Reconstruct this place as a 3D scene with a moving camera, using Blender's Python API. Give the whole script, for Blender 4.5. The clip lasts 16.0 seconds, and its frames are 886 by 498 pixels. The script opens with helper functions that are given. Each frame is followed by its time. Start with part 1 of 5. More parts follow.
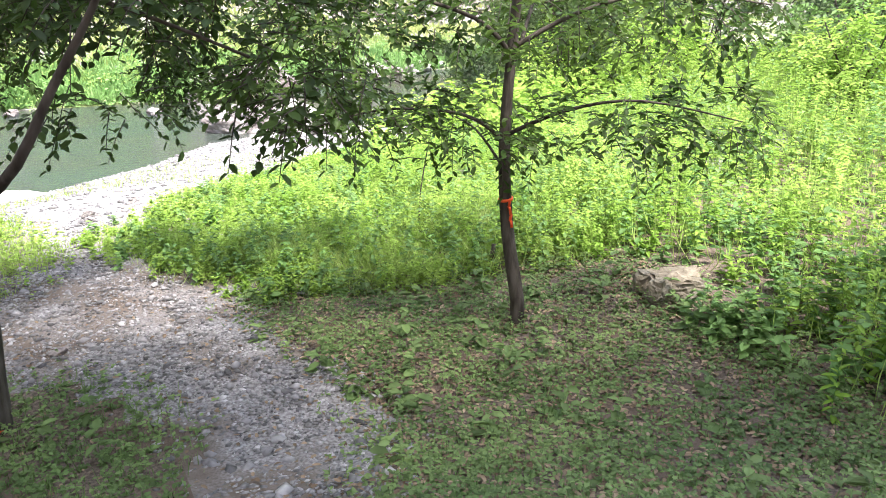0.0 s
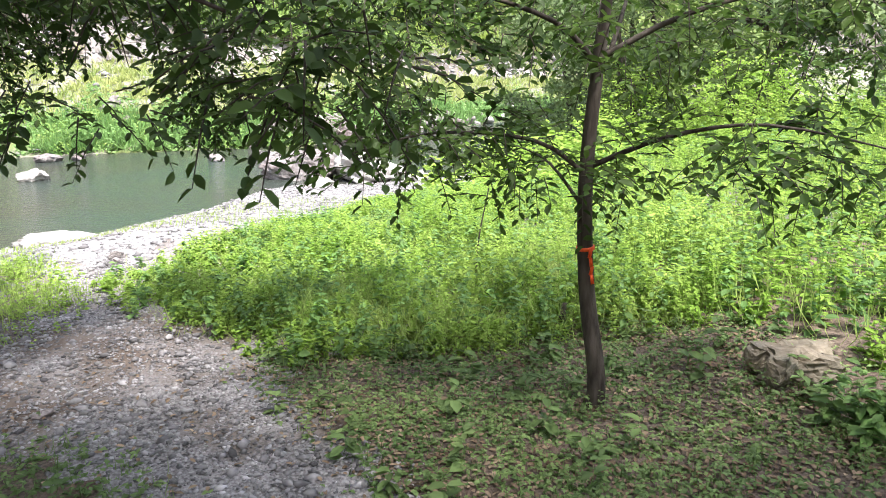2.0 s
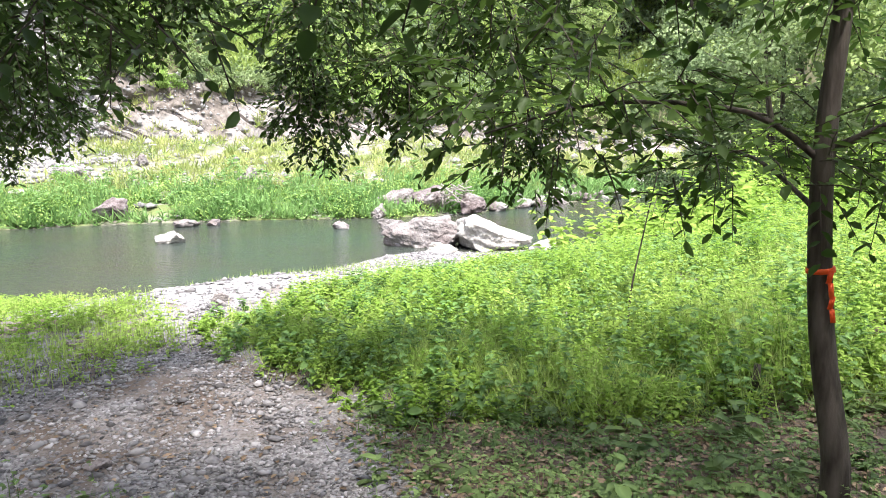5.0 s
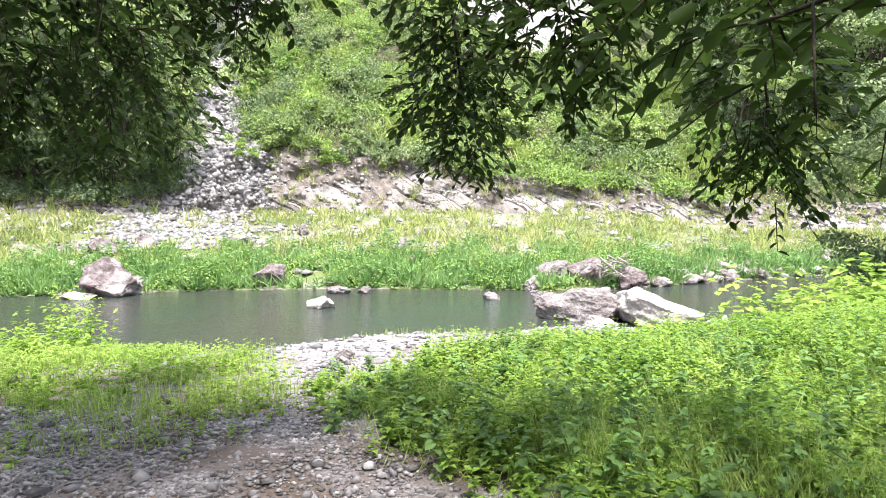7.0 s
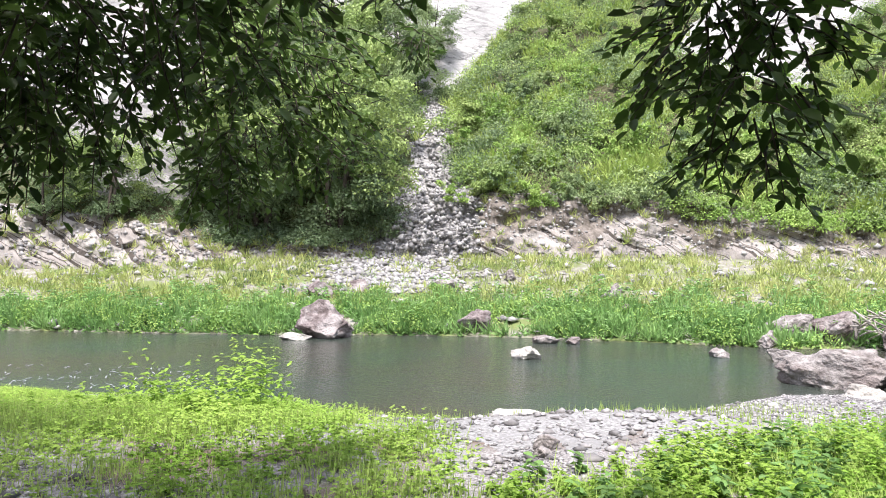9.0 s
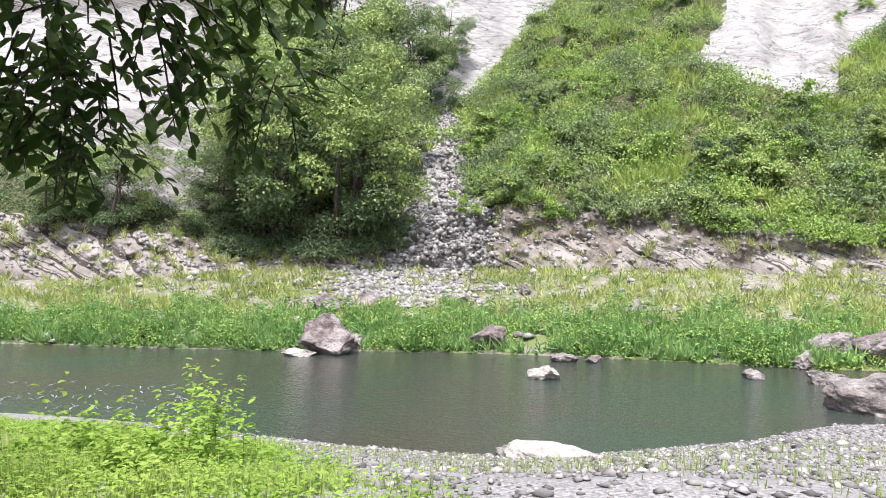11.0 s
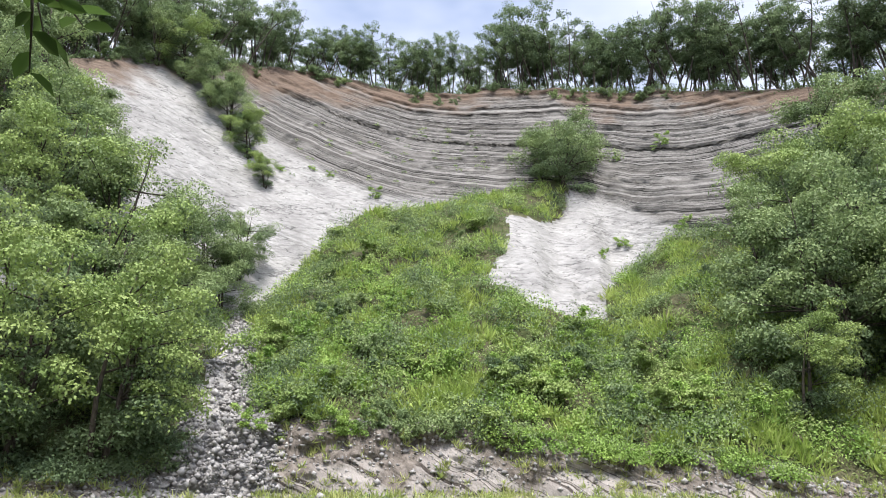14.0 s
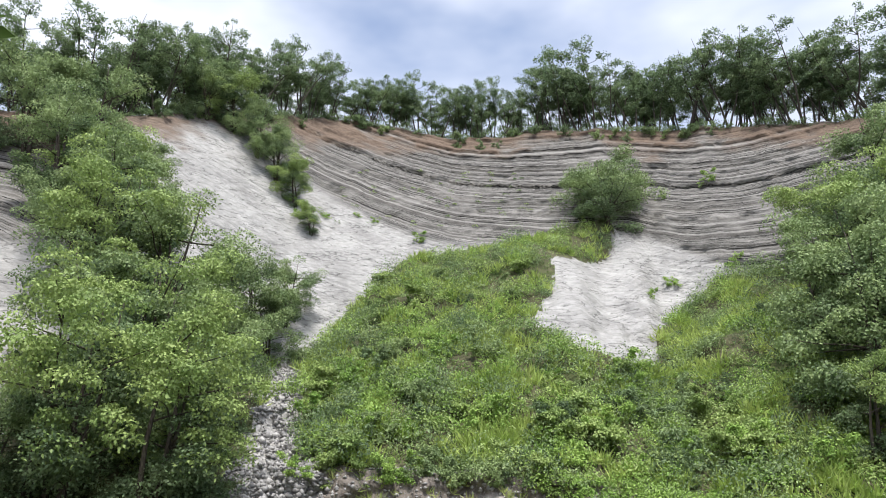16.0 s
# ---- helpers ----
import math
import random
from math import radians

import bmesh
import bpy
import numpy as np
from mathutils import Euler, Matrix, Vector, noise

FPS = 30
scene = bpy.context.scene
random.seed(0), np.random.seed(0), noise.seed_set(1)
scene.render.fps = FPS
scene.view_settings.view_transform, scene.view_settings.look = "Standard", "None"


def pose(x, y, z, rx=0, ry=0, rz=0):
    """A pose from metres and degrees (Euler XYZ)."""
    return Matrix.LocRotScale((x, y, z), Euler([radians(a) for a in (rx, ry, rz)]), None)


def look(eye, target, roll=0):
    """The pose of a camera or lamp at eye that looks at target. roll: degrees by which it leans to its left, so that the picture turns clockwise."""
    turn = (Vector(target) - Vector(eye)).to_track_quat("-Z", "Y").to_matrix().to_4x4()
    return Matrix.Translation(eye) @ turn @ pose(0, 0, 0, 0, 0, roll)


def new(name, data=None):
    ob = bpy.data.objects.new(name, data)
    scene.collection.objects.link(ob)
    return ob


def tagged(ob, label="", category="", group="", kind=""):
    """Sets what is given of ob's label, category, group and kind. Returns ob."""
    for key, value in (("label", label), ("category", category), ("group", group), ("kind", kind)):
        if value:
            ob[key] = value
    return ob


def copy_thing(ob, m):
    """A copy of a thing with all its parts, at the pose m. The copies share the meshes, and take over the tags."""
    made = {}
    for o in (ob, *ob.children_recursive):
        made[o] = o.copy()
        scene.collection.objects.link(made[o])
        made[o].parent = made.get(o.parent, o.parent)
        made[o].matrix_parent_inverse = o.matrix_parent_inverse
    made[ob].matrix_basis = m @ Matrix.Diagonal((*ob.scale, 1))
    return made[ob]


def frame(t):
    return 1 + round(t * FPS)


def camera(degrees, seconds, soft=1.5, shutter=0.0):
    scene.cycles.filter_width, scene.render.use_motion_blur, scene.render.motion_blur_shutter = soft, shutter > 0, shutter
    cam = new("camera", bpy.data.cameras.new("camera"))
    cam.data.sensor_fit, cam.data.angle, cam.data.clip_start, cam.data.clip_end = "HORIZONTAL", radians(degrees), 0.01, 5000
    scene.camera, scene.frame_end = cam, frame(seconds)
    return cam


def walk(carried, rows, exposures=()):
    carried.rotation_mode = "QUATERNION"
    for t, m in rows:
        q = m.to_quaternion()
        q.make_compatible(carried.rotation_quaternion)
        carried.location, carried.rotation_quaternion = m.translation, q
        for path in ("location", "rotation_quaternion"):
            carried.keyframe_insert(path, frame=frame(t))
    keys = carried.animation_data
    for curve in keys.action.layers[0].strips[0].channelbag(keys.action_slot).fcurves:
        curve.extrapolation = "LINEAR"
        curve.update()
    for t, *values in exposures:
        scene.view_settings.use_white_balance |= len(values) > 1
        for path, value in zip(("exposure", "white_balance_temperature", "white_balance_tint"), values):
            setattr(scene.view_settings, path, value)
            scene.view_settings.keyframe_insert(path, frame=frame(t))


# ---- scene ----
# camera and walk
cam = camera(63.46, 16.0, soft=1.0)
PATH = [
    (0.0, 0.000, 0.000, 5.775, 69.67, 0.10, -0.27),
    (0.5, 0.040, 0.361, 5.739, 74.58, -0.12, -1.15),
    (1.0, 0.005, 0.717, 5.620, 74.75, -0.22, 0.21),
    (1.5, -0.010, 0.989, 5.559, 73.69, -0.28, 2.19),
    (2.0, -0.036, 1.214, 5.356, 73.97, -0.13, 4.60),
    (2.5, -0.113, 1.442, 5.196, 74.94, -0.12, 5.74),
    (3.0, -0.171, 1.611, 5.137, 77.02, -0.36, 5.47),
    (5.5, -0.438, 2.723, 4.452, 81.62, 0.33, 17.01),
    (6.0, -0.547, 3.073, 4.266, 83.42, 0.13, 19.48),
    (6.5, -0.748, 3.511, 4.098, 85.27, 0.14, 22.97),
    (7.0, -0.984, 3.979, 4.085, 86.82, 0.17, 26.37),
    (7.5, -1.217, 4.444, 4.044, 88.32, 0.09, 30.85),
    (8.0, -1.527, 4.878, 4.039, 89.38, 0.05, 36.38),
    (8.5, -1.751, 5.230, 4.035, 89.88, 0.09, 41.79),
    (11.0, -3.243, 6.960, 3.959, 91.61, -0.27, 43.99),
    (11.5, -3.533, 7.432, 3.940, 93.09, -0.15, 39.54),
    (12.0, -3.732, 7.900, 3.950, 94.58, -0.13, 33.99),
    (12.5, -3.927, 8.260, 3.984, 96.78, 0.09, 28.77),
    (13.0, -4.116, 8.433, 4.051, 99.96, 0.17, 26.88),
    (13.5, -4.226, 8.568, 4.249, 104.16, 0.23, 27.09),
    (14.0, -4.243, 8.623, 4.458, 108.26, 0.29, 27.84),
    (14.5, -4.208, 8.663, 4.534, 111.17, 0.26, 28.72),
    (15.0, -4.190, 8.714, 4.527, 112.53, 0.22, 29.38),
    (15.5, -4.166, 8.861, 4.514, 112.54, 0.22, 30.33),
    (16.0, -4.158, 9.000, 4.492, 111.80, 0.22, 31.75),
]
walk(cam, [(t, pose(x, y, z, rx, ry, rz)) for t, x, y, z, rx, ry, rz in PATH],
     exposures=[(t, e, 6300, m) for t, e, m in ((0.0, 2.35, 16), (1.0, 2.1, 16), (3.0, 1.97, 16), (5.5, 2.0, 16), (6.5, 1.93, 17), (7.5, 1.82, 17), (8.5, 1.62, 17), (11.0, 1.3, 18), (13.0, 1.1, 16), (14.5, 1.02, 13), (16.0, 0.9, 12))])

# ---- light ----
world = bpy.data.worlds.new("world")
scene.world = world
world.use_nodes = True
wn, wl = world.node_tree.nodes, world.node_tree.links
wn.clear()
SUN_EL, SUN_AZ = radians(66), radians(140)
sky = wn.new("ShaderNodeTexSky")
sky.sky_type, sky.sun_disc = "NISHITA", False
sky.sun_elevation, sky.sun_rotation = SUN_EL, SUN_AZ
sky.air_density, sky.dust_density = 1.0, 1.5
skyb = wn.new("ShaderNodeVectorMath")
skyb.operation = "SCALE"
skyb.inputs["Scale"].default_value = 0.12
wl.new(sky.outputs[0], skyb.inputs[0])
wco = wn.new("ShaderNodeTexCoord")
wmap = wn.new("ShaderNodeMapping")
wmap.inputs["Scale"].default_value = (1.0, 1.0, 2.2)
wmap.inputs["Location"].default_value = (0.35, 0.2, 0.0)
cloud = wn.new("ShaderNodeTexNoise")
cloud.inputs["Scale"].default_value, cloud.inputs["Detail"].default_value = 1.7, 5
cramp = wn.new("ShaderNodeValToRGB")
cramp.color_ramp.elements[0].position, cramp.color_ramp.elements[1].position = 0.36, 0.58
cramp.color_ramp.elements[0].color = (0.12, 0.12, 0.12, 1)
wl.new(wco.outputs["Generated"], wmap.inputs[0])
wl.new(wmap.outputs[0], cloud.inputs["Vector"])
wl.new(cloud.outputs[0], cramp.inputs[0])
wmix = wn.new("ShaderNodeMix")
wmix.data_type = "RGBA"
wl.new(cramp.outputs[0], wmix.inputs["Factor"])
wl.new(skyb.outputs[0], wmix.inputs[6])
wmix.inputs[7].default_value = (0.56, 0.59, 0.65, 1)
wbg = wn.new("ShaderNodeBackground")
wbg.inputs["Strength"].default_value = 1.0
wo = wn.new("ShaderNodeOutputWorld")
wl.new(wmix.outputs[2], wbg.inputs[0])
wl.new(wbg.outputs[0], wo.inputs[0])

sun = new("sun", bpy.data.lights.new("sun", "SUN"))
sun.data.energy, sun.data.angle, sun.data.color = 3.1, radians(11), (1.0, 0.96, 0.88)
sun_from = Vector((math.sin(SUN_AZ) * math.cos(SUN_EL), math.cos(SUN_AZ) * math.cos(SUN_EL), math.sin(SUN_EL)))
sun.matrix_world = look(sun_from * 200, (0, 0, 0))


# ---- materials ----
def mat(name, c1, c2, scale=4.0, rough=0.9, bump=0.0, bscale=None, c3=None, s3=0.5, island=0.0, trans=0.0, stretch=(1, 1, 1), spec=0.3):
    """Two tones by noise, a third in large patches, brightness by island, bump and translucency."""
    m = bpy.data.materials.new(name)
    m.use_nodes = True
    n, l = m.node_tree.nodes, m.node_tree.links
    b = n["Principled BSDF"]
    b.inputs["Roughness"].default_value = rough
    b.inputs["Specular IOR Level"].default_value = spec
    geo = n.new("ShaderNodeNewGeometry")
    mp = n.new("ShaderNodeMapping")
    mp.inputs["Scale"].default_value = stretch
    l.new(geo.outputs["Position"], mp.inputs[0])
    t = n.new("ShaderNodeTexNoise")
    t.inputs["Scale"].default_value, t.inputs["Detail"].default_value = scale, 5
    l.new(mp.outputs[0], t.inputs["Vector"])
    r = n.new("ShaderNodeValToRGB")
    r.color_ramp.elements[0].position, r.color_ramp.elements[1].position = 0.35, 0.65
    r.color_ramp.elements[0].color, r.color_ramp.elements[1].color = (*c1, 1), (*c2, 1)
    l.new(t.outputs[0], r.inputs[0])
    col = r.outputs[0]
    if c3:
        t3 = n.new("ShaderNodeTexNoise")
        t3.inputs["Scale"].default_value, t3.inputs["Detail"].default_value = s3, 3
        l.new(mp.outputs[0], t3.inputs["Vector"])
        r3 = n.new("ShaderNodeValToRGB")
        r3.color_ramp.elements[0].position, r3.color_ramp.elements[1].position = 0.48, 0.62
        l.new(t3.outputs[0], r3.inputs[0])
        mx = n.new("ShaderNodeMix")
        mx.data_type = "RGBA"
        l.new(r3.outputs[0], mx.inputs["Factor"])
        l.new(col, mx.inputs[6])
        mx.inputs[7].default_value = (*c3, 1)
        col = mx.outputs[2]
    if island:
        h = n.new("ShaderNodeHueSaturation")
        mr = n.new("ShaderNodeMapRange")
        mr.inputs["To Min"].default_value, mr.inputs["To Max"].default_value = 1 - island, 1 + island
        l.new(geo.outputs["Random Per Island"], mr.inputs["Value"])
        l.new(mr.outputs[0], h.inputs["Value"])
        l.new(col, h.inputs["Color"])
        col = h.outputs[0]
    l.new(col, b.inputs["Base Color"])
    if bump:
        bt = n.new("ShaderNodeTexNoise")
        bt.inputs["Scale"].default_value, bt.inputs["Detail"].default_value = bscale or scale * 3, 6
        l.new(mp.outputs[0], bt.inputs["Vector"])
        bp = n.new("ShaderNodeBump")
        bp.inputs["Strength"].default_value, bp.inputs["Distance"].default_value = 0.8, bump
        l.new(bt.outputs[0], bp.inputs["Height"])
        l.new(bp.outputs[0], b.inputs["Normal"])
    if trans:
        tr = n.new("ShaderNodeBsdfTranslucent")
        l.new(col, tr.inputs[0])
        ms = n.new("ShaderNodeMixShader")
        ms.inputs[0].default_value = trans
        l.new(b.outputs[0], ms.inputs[1])
        l.new(tr.outputs[0], ms.inputs[2])
        l.new(ms.outputs[0], n["Material Output"].inputs[0])
    return m


M_NEAR = mat("ground_soil", (0.14, 0.128, 0.122), (0.33, 0.314, 0.306), 40, bump=0.015, bscale=60, c3=(0.145, 0.112, 0.088), s3=0.9)
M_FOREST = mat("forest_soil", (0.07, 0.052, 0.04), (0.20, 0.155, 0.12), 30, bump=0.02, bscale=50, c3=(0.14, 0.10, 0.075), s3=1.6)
M_SHORE = mat("shore_gravel_bed", (0.15, 0.147, 0.143), (0.34, 0.335, 0.33), 30, bump=0.02, bscale=45, c3=(0.22, 0.215, 0.208), s3=0.8)
M_FAR = mat("bank_soil", (0.16, 0.15, 0.11), (0.30, 0.29, 0.26), 3, bump=0.05, c3=(0.14, 0.17, 0.06), s3=0.4)
M_SCARP = bpy.data.materials.new("scarp_rock")
M_SCARP.use_nodes = True
M_APRON = mat("slope_soil", (0.05, 0.052, 0.026), (0.11, 0.105, 0.055), 1.5, bump=0.1, c3=(0.07, 0.085, 0.03), s3=0.2)
M_TALUS = mat("talus", (0.24, 0.232, 0.22), (0.42, 0.41, 0.395), 2.2, bump=0.10, bscale=4)
M_RUBBLE = mat("rubble_stone", (0.21, 0.205, 0.20), (0.36, 0.352, 0.344), 3, bump=0.03, island=0.28)
M_BED = mat("river_bed", (0.07, 0.065, 0.05), (0.17, 0.16, 0.13), 3, bump=0.04)
M_BOULD = mat("boulder_stone", (0.16, 0.142, 0.135), (0.36, 0.335, 0.32), 3.5, bump=0.14, bscale=9, c3=(0.21, 0.18, 0.17), s3=1.1)
M_PURPLE = mat("purplish_stone", (0.09, 0.07, 0.067), (0.25, 0.212, 0.205), 3.5, bump=0.14, bscale=9, c3=(0.32, 0.29, 0.28), s3=1.1)
M_PALE = mat("pale_stone", (0.30, 0.285, 0.26), (0.48, 0.46, 0.42), 3.5, bump=0.12, bscale=9, c3=(0.25, 0.235, 0.215), s3=0.8)
M_SLAB = mat("tan_stone", (0.13, 0.105, 0.075), (0.31, 0.265, 0.195), 9, bump=0.03, bscale=18, c3=(0.20, 0.175, 0.13), s3=2.5)
M_PEB = mat("pebble_stone", (0.15, 0.143, 0.141), (0.35, 0.336, 0.33), 6, bump=0.01, island=0.55)
M_BARK = mat("bark", (0.035, 0.028, 0.022), (0.10, 0.085, 0.07), 14, bump=0.012, stretch=(1, 1, 0.25))
M_LEAF = mat("leaf_dark", (0.034, 0.066, 0.015), (0.078, 0.135, 0.028), 2.0, rough=0.5, island=0.4, trans=0.4, spec=0.3)
M_WEED = mat("weed_leaf", (0.22, 0.37, 0.055), (0.36, 0.50, 0.11), 0.8, rough=0.7, island=0.2, trans=0.45, spec=0.15)
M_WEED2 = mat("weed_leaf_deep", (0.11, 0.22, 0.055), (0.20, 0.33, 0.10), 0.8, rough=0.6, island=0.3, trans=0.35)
M_GRASS = mat("grass_blade", (0.27, 0.38, 0.085), (0.42, 0.52, 0.17), 0.5, rough=0.7, island=0.25, trans=0.4, c3=(0.34, 0.45, 0.12), s3=0.25)
M_SGRASS = mat("slope_grass_blade", (0.31, 0.42, 0.10), (0.48, 0.57, 0.18), 0.3, rough=0.7, island=0.3, trans=0.4)
# Tree shade is put into this colour, darker than the open-ground greens.
M_LOW = mat("shaded_ground_cover_leaf", (0.10, 0.165, 0.05), (0.21, 0.30, 0.10), 1.2, rough=0.6, island=0.35, trans=0.3)
M_TREE = mat("far_leaf", (0.15, 0.22, 0.095), (0.31, 0.40, 0.17), 0.25, rough=0.6, island=0.22, trans=0.3)
M_TREEY = mat("far_leaf_yellow", (0.20, 0.29, 0.09), (0.37, 0.47, 0.16), 0.25, rough=0.6, island=0.2, trans=0.3)
M_SHRUB = mat("shrub_leaf", (0.19, 0.32, 0.07), (0.35, 0.49, 0.13), 0.3, rough=0.6, island=0.25, trans=0.35)
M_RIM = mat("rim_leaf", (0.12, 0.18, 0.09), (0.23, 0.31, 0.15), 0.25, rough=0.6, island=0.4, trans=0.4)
M_HERB = mat("slope_herb", (0.20, 0.31, 0.10), (0.37, 0.46, 0.18), 0.25, rough=0.7, island=0.35, trans=0.35, c3=(0.10, 0.17, 0.06), s3=0.10)
# Lighter than leaf_dark: sunlight on the young tree is put into the colour.
M_SAP = mat("sunlit_leaf", (0.045, 0.09, 0.02), (0.11, 0.18, 0.035), 1.2, rough=0.5, island=0.35, trans=0.45)
M_LITTER = mat("dead_leaf", (0.13, 0.085, 0.05), (0.32, 0.24, 0.16), 3, island=0.4)
M_ORANGE = mat("orange_tape", (0.85, 0.09, 0.02), (0.95, 0.14, 0.03), 20, rough=0.5)
M_WOOD = mat("bleached_wood", (0.25, 0.22, 0.19), (0.45, 0.42, 0.38), 8, bump=0.01)

# layered cliff rock: beds dip and bend, dark partings between
M_CLIFF = bpy.data.materials.new("layered_rock")
M_CLIFF.use_nodes = True


def cliff_material(m):
    n, l = m.node_tree.nodes, m.node_tree.links
    b = n["Principled BSDF"]
    b.inputs["Roughness"].default_value = 0.95
    b.inputs["Specular IOR Level"].default_value = 0.2
    att = n.new("ShaderNodeAttribute")
    att.attribute_name = "bed"
    geo = n.new("ShaderNodeNewGeometry")
    wv = n.new("ShaderNodeTexNoise")
    wv.inputs["Scale"].default_value, wv.inputs["Detail"].default_value = 0.55, 4
    l.new(geo.outputs["Position"], wv.inputs["Vector"])
    wob_ = n.new("ShaderNodeMath")
    wob_.operation = "MULTIPLY_ADD"
    wob_.inputs[1].default_value = 0.6
    l.new(wv.outputs[0], wob_.inputs[0])
    l.new(att.outputs["Fac"], wob_.inputs[2])
    nz = n.new("ShaderNodeTexNoise")
    nz.noise_dimensions = "1D"
    nz.inputs["Scale"].default_value, nz.inputs["Detail"].default_value = 1.0, 6
    l.new(wob_.outputs[0], nz.inputs["W"])
    tone = n.new("ShaderNodeValToRGB")
    e = tone.color_ramp.elements
    e[0].position, e[1].position = 0.32, 0.66
    e[0].color, e[1].color = (0.11, 0.104, 0.096, 1), (0.255, 0.246, 0.232, 1)
    l.new(nz.outputs[0], tone.inputs[0])
    # thin dark partings, broken along their run
    pt = n.new("ShaderNodeTexNoise")
    pt.noise_dimensions = "1D"
    pt.inputs["Scale"].default_value, pt.inputs["Detail"].default_value = 2.0, 3.0
    l.new(wob_.outputs[0], pt.inputs["W"])
    pr_ = n.new("ShaderNodeValToRGB")
    pe = pr_.color_ramp.elements
    pe[0].position, pe[1].position = 0.465, 0.535
    pe[0].color, pe[1].color = (1, 1, 1, 1), (1, 1, 1, 1)
    for at, v_ in ((0.484, 0.06), (0.516, 0.06)):
        q_ = pr_.color_ramp.elements.new(at)
        q_.color = (v_, v_, v_, 1)
    l.new(pt.outputs[0], pr_.inputs[0])
    bk = n.new("ShaderNodeTexNoise")
    bk.inputs["Scale"].default_value, bk.inputs["Detail"].default_value = 0.16, 5
    l.new(geo.outputs["Position"], bk.inputs["Vector"])
    bkr = n.new("ShaderNodeMapRange")
    bkr.inputs["From Min"].default_value, bkr.inputs["From Max"].default_value = 0.34, 0.50
    l.new(bk.outputs[0], bkr.inputs["Value"])
    r = n.new("ShaderNodeMix")
    r.data_type, r.blend_type = "RGBA", "MULTIPLY"
    l.new(bkr.outputs[0], r.inputs["Factor"])
    l.new(tone.outputs[0], r.inputs[6])
    l.new(pr_.outputs[0], r.inputs[7])
    smooth = n.new("ShaderNodeAttribute")
    smooth.attribute_name = "smooth_rock"
    sn = n.new("ShaderNodeTexNoise")
    sn.inputs["Scale"].default_value, sn.inputs["Detail"].default_value = 0.22, 6
    l.new(geo.outputs["Position"], sn.inputs["Vector"])
    sr = n.new("ShaderNodeValToRGB")
    sr.color_ramp.elements[0].position, sr.color_ramp.elements[1].position = 0.3, 0.62
    sr.color_ramp.elements[0].color, sr.color_ramp.elements[1].color = (0.26, 0.255, 0.247, 1), (0.36, 0.355, 0.343, 1)
    l.new(sn.outputs[0], sr.inputs[0])
    ck = n.new("ShaderNodeTexNoise")
    ck.inputs["Scale"].default_value, ck.inputs["Detail"].default_value = 0.34, 9
    cm = n.new("ShaderNodeMapping")
    cm.inputs["Rotation"].default_value = (0.0, radians(-28), 0.0)
    cm.inputs["Scale"].default_value = (0.5, 0.5, 2.4)
    l.new(geo.outputs["Position"], cm.inputs[0])
    l.new(cm.outputs[0], ck.inputs["Vector"])
    cr = n.new("ShaderNodeValToRGB")
    ce = cr.color_ramp.elements
    ce[0].position, ce[1].position = 0.486, 0.514
    ce[0].color, ce[1].color = (1, 1, 1, 1), (1, 1, 1, 1)
    dark = cr.color_ramp.elements.new(0.5)
    dark.color = (0.35, 0.35, 0.35, 1)
    l.new(ck.outputs[0], cr.inputs[0])
    cx = n.new("ShaderNodeMix")
    cx.data_type, cx.blend_type = "RGBA", "MULTIPLY"
    cx.inputs["Factor"].default_value = 1.0
    l.new(sr.outputs[0], cx.inputs[6])
    l.new(cr.outputs[0], cx.inputs[7])
    mx = n.new("ShaderNodeMix")
    mx.data_type = "RGBA"
    l.new(smooth.outputs["Fac"], mx.inputs["Factor"])
    l.new(r.outputs[2], mx.inputs[6])
    l.new(cx.outputs[2], mx.inputs[7])
    br = n.new("ShaderNodeAttribute")
    br.attribute_name = "brown_top"
    bm_ = n.new("ShaderNodeMix")
    bm_.data_type = "RGBA"
    l.new(br.outputs["Fac"], bm_.inputs["Factor"])
    l.new(mx.outputs[2], bm_.inputs[6])
    bm_.inputs[7].default_value = (0.15, 0.108, 0.08, 1)
    grain = n.new("ShaderNodeTexNoise")
    grain.inputs["Scale"].default_value, grain.inputs["Detail"].default_value = 1.1, 9
    gm = n.new("ShaderNodeMapping")
    gm.inputs["Scale"].default_value = (0.8, 0.8, 2.2)
    l.new(geo.outputs["Position"], gm.inputs[0])
    l.new(gm.outputs[0], grain.inputs["Vector"])
    gr = n.new("ShaderNodeMapRange")
    gr.inputs["From Min"].default_value, gr.inputs["From Max"].default_value = 0.33, 0.62
    gr.inputs["To Min"].default_value, gr.inputs["To Max"].default_value = 0.80, 1.08
    l.new(grain.outputs[0], gr.inputs["Value"])
    gx = n.new("ShaderNodeMix")
    gx.data_type, gx.blend_type = "RGBA", "MULTIPLY"
    gx.inputs["Factor"].default_value = 1.0
    l.new(bm_.outputs[2], gx.inputs[6])
    l.new(gr.outputs[0], gx.inputs[7])
    l.new(gx.outputs[2], b.inputs["Base Color"])
    bp = n.new("ShaderNodeBump")
    bp.inputs["Strength"].default_value, bp.inputs["Distance"].default_value = 0.8, 0.32
    bn = n.new("ShaderNodeTexNoise")
    bn.inputs["Scale"].default_value, bn.inputs["Detail"].default_value = 1.3, 9
    l.new(geo.outputs["Position"], bn.inputs["Vector"])
    ad = n.new("ShaderNodeMath")
    ad.operation = "ADD"
    l.new(nz.outputs[0], ad.inputs[0])
    l.new(bn.outputs[0], ad.inputs[1])
    l.new(ad.outputs[0], bp.inputs["Height"])
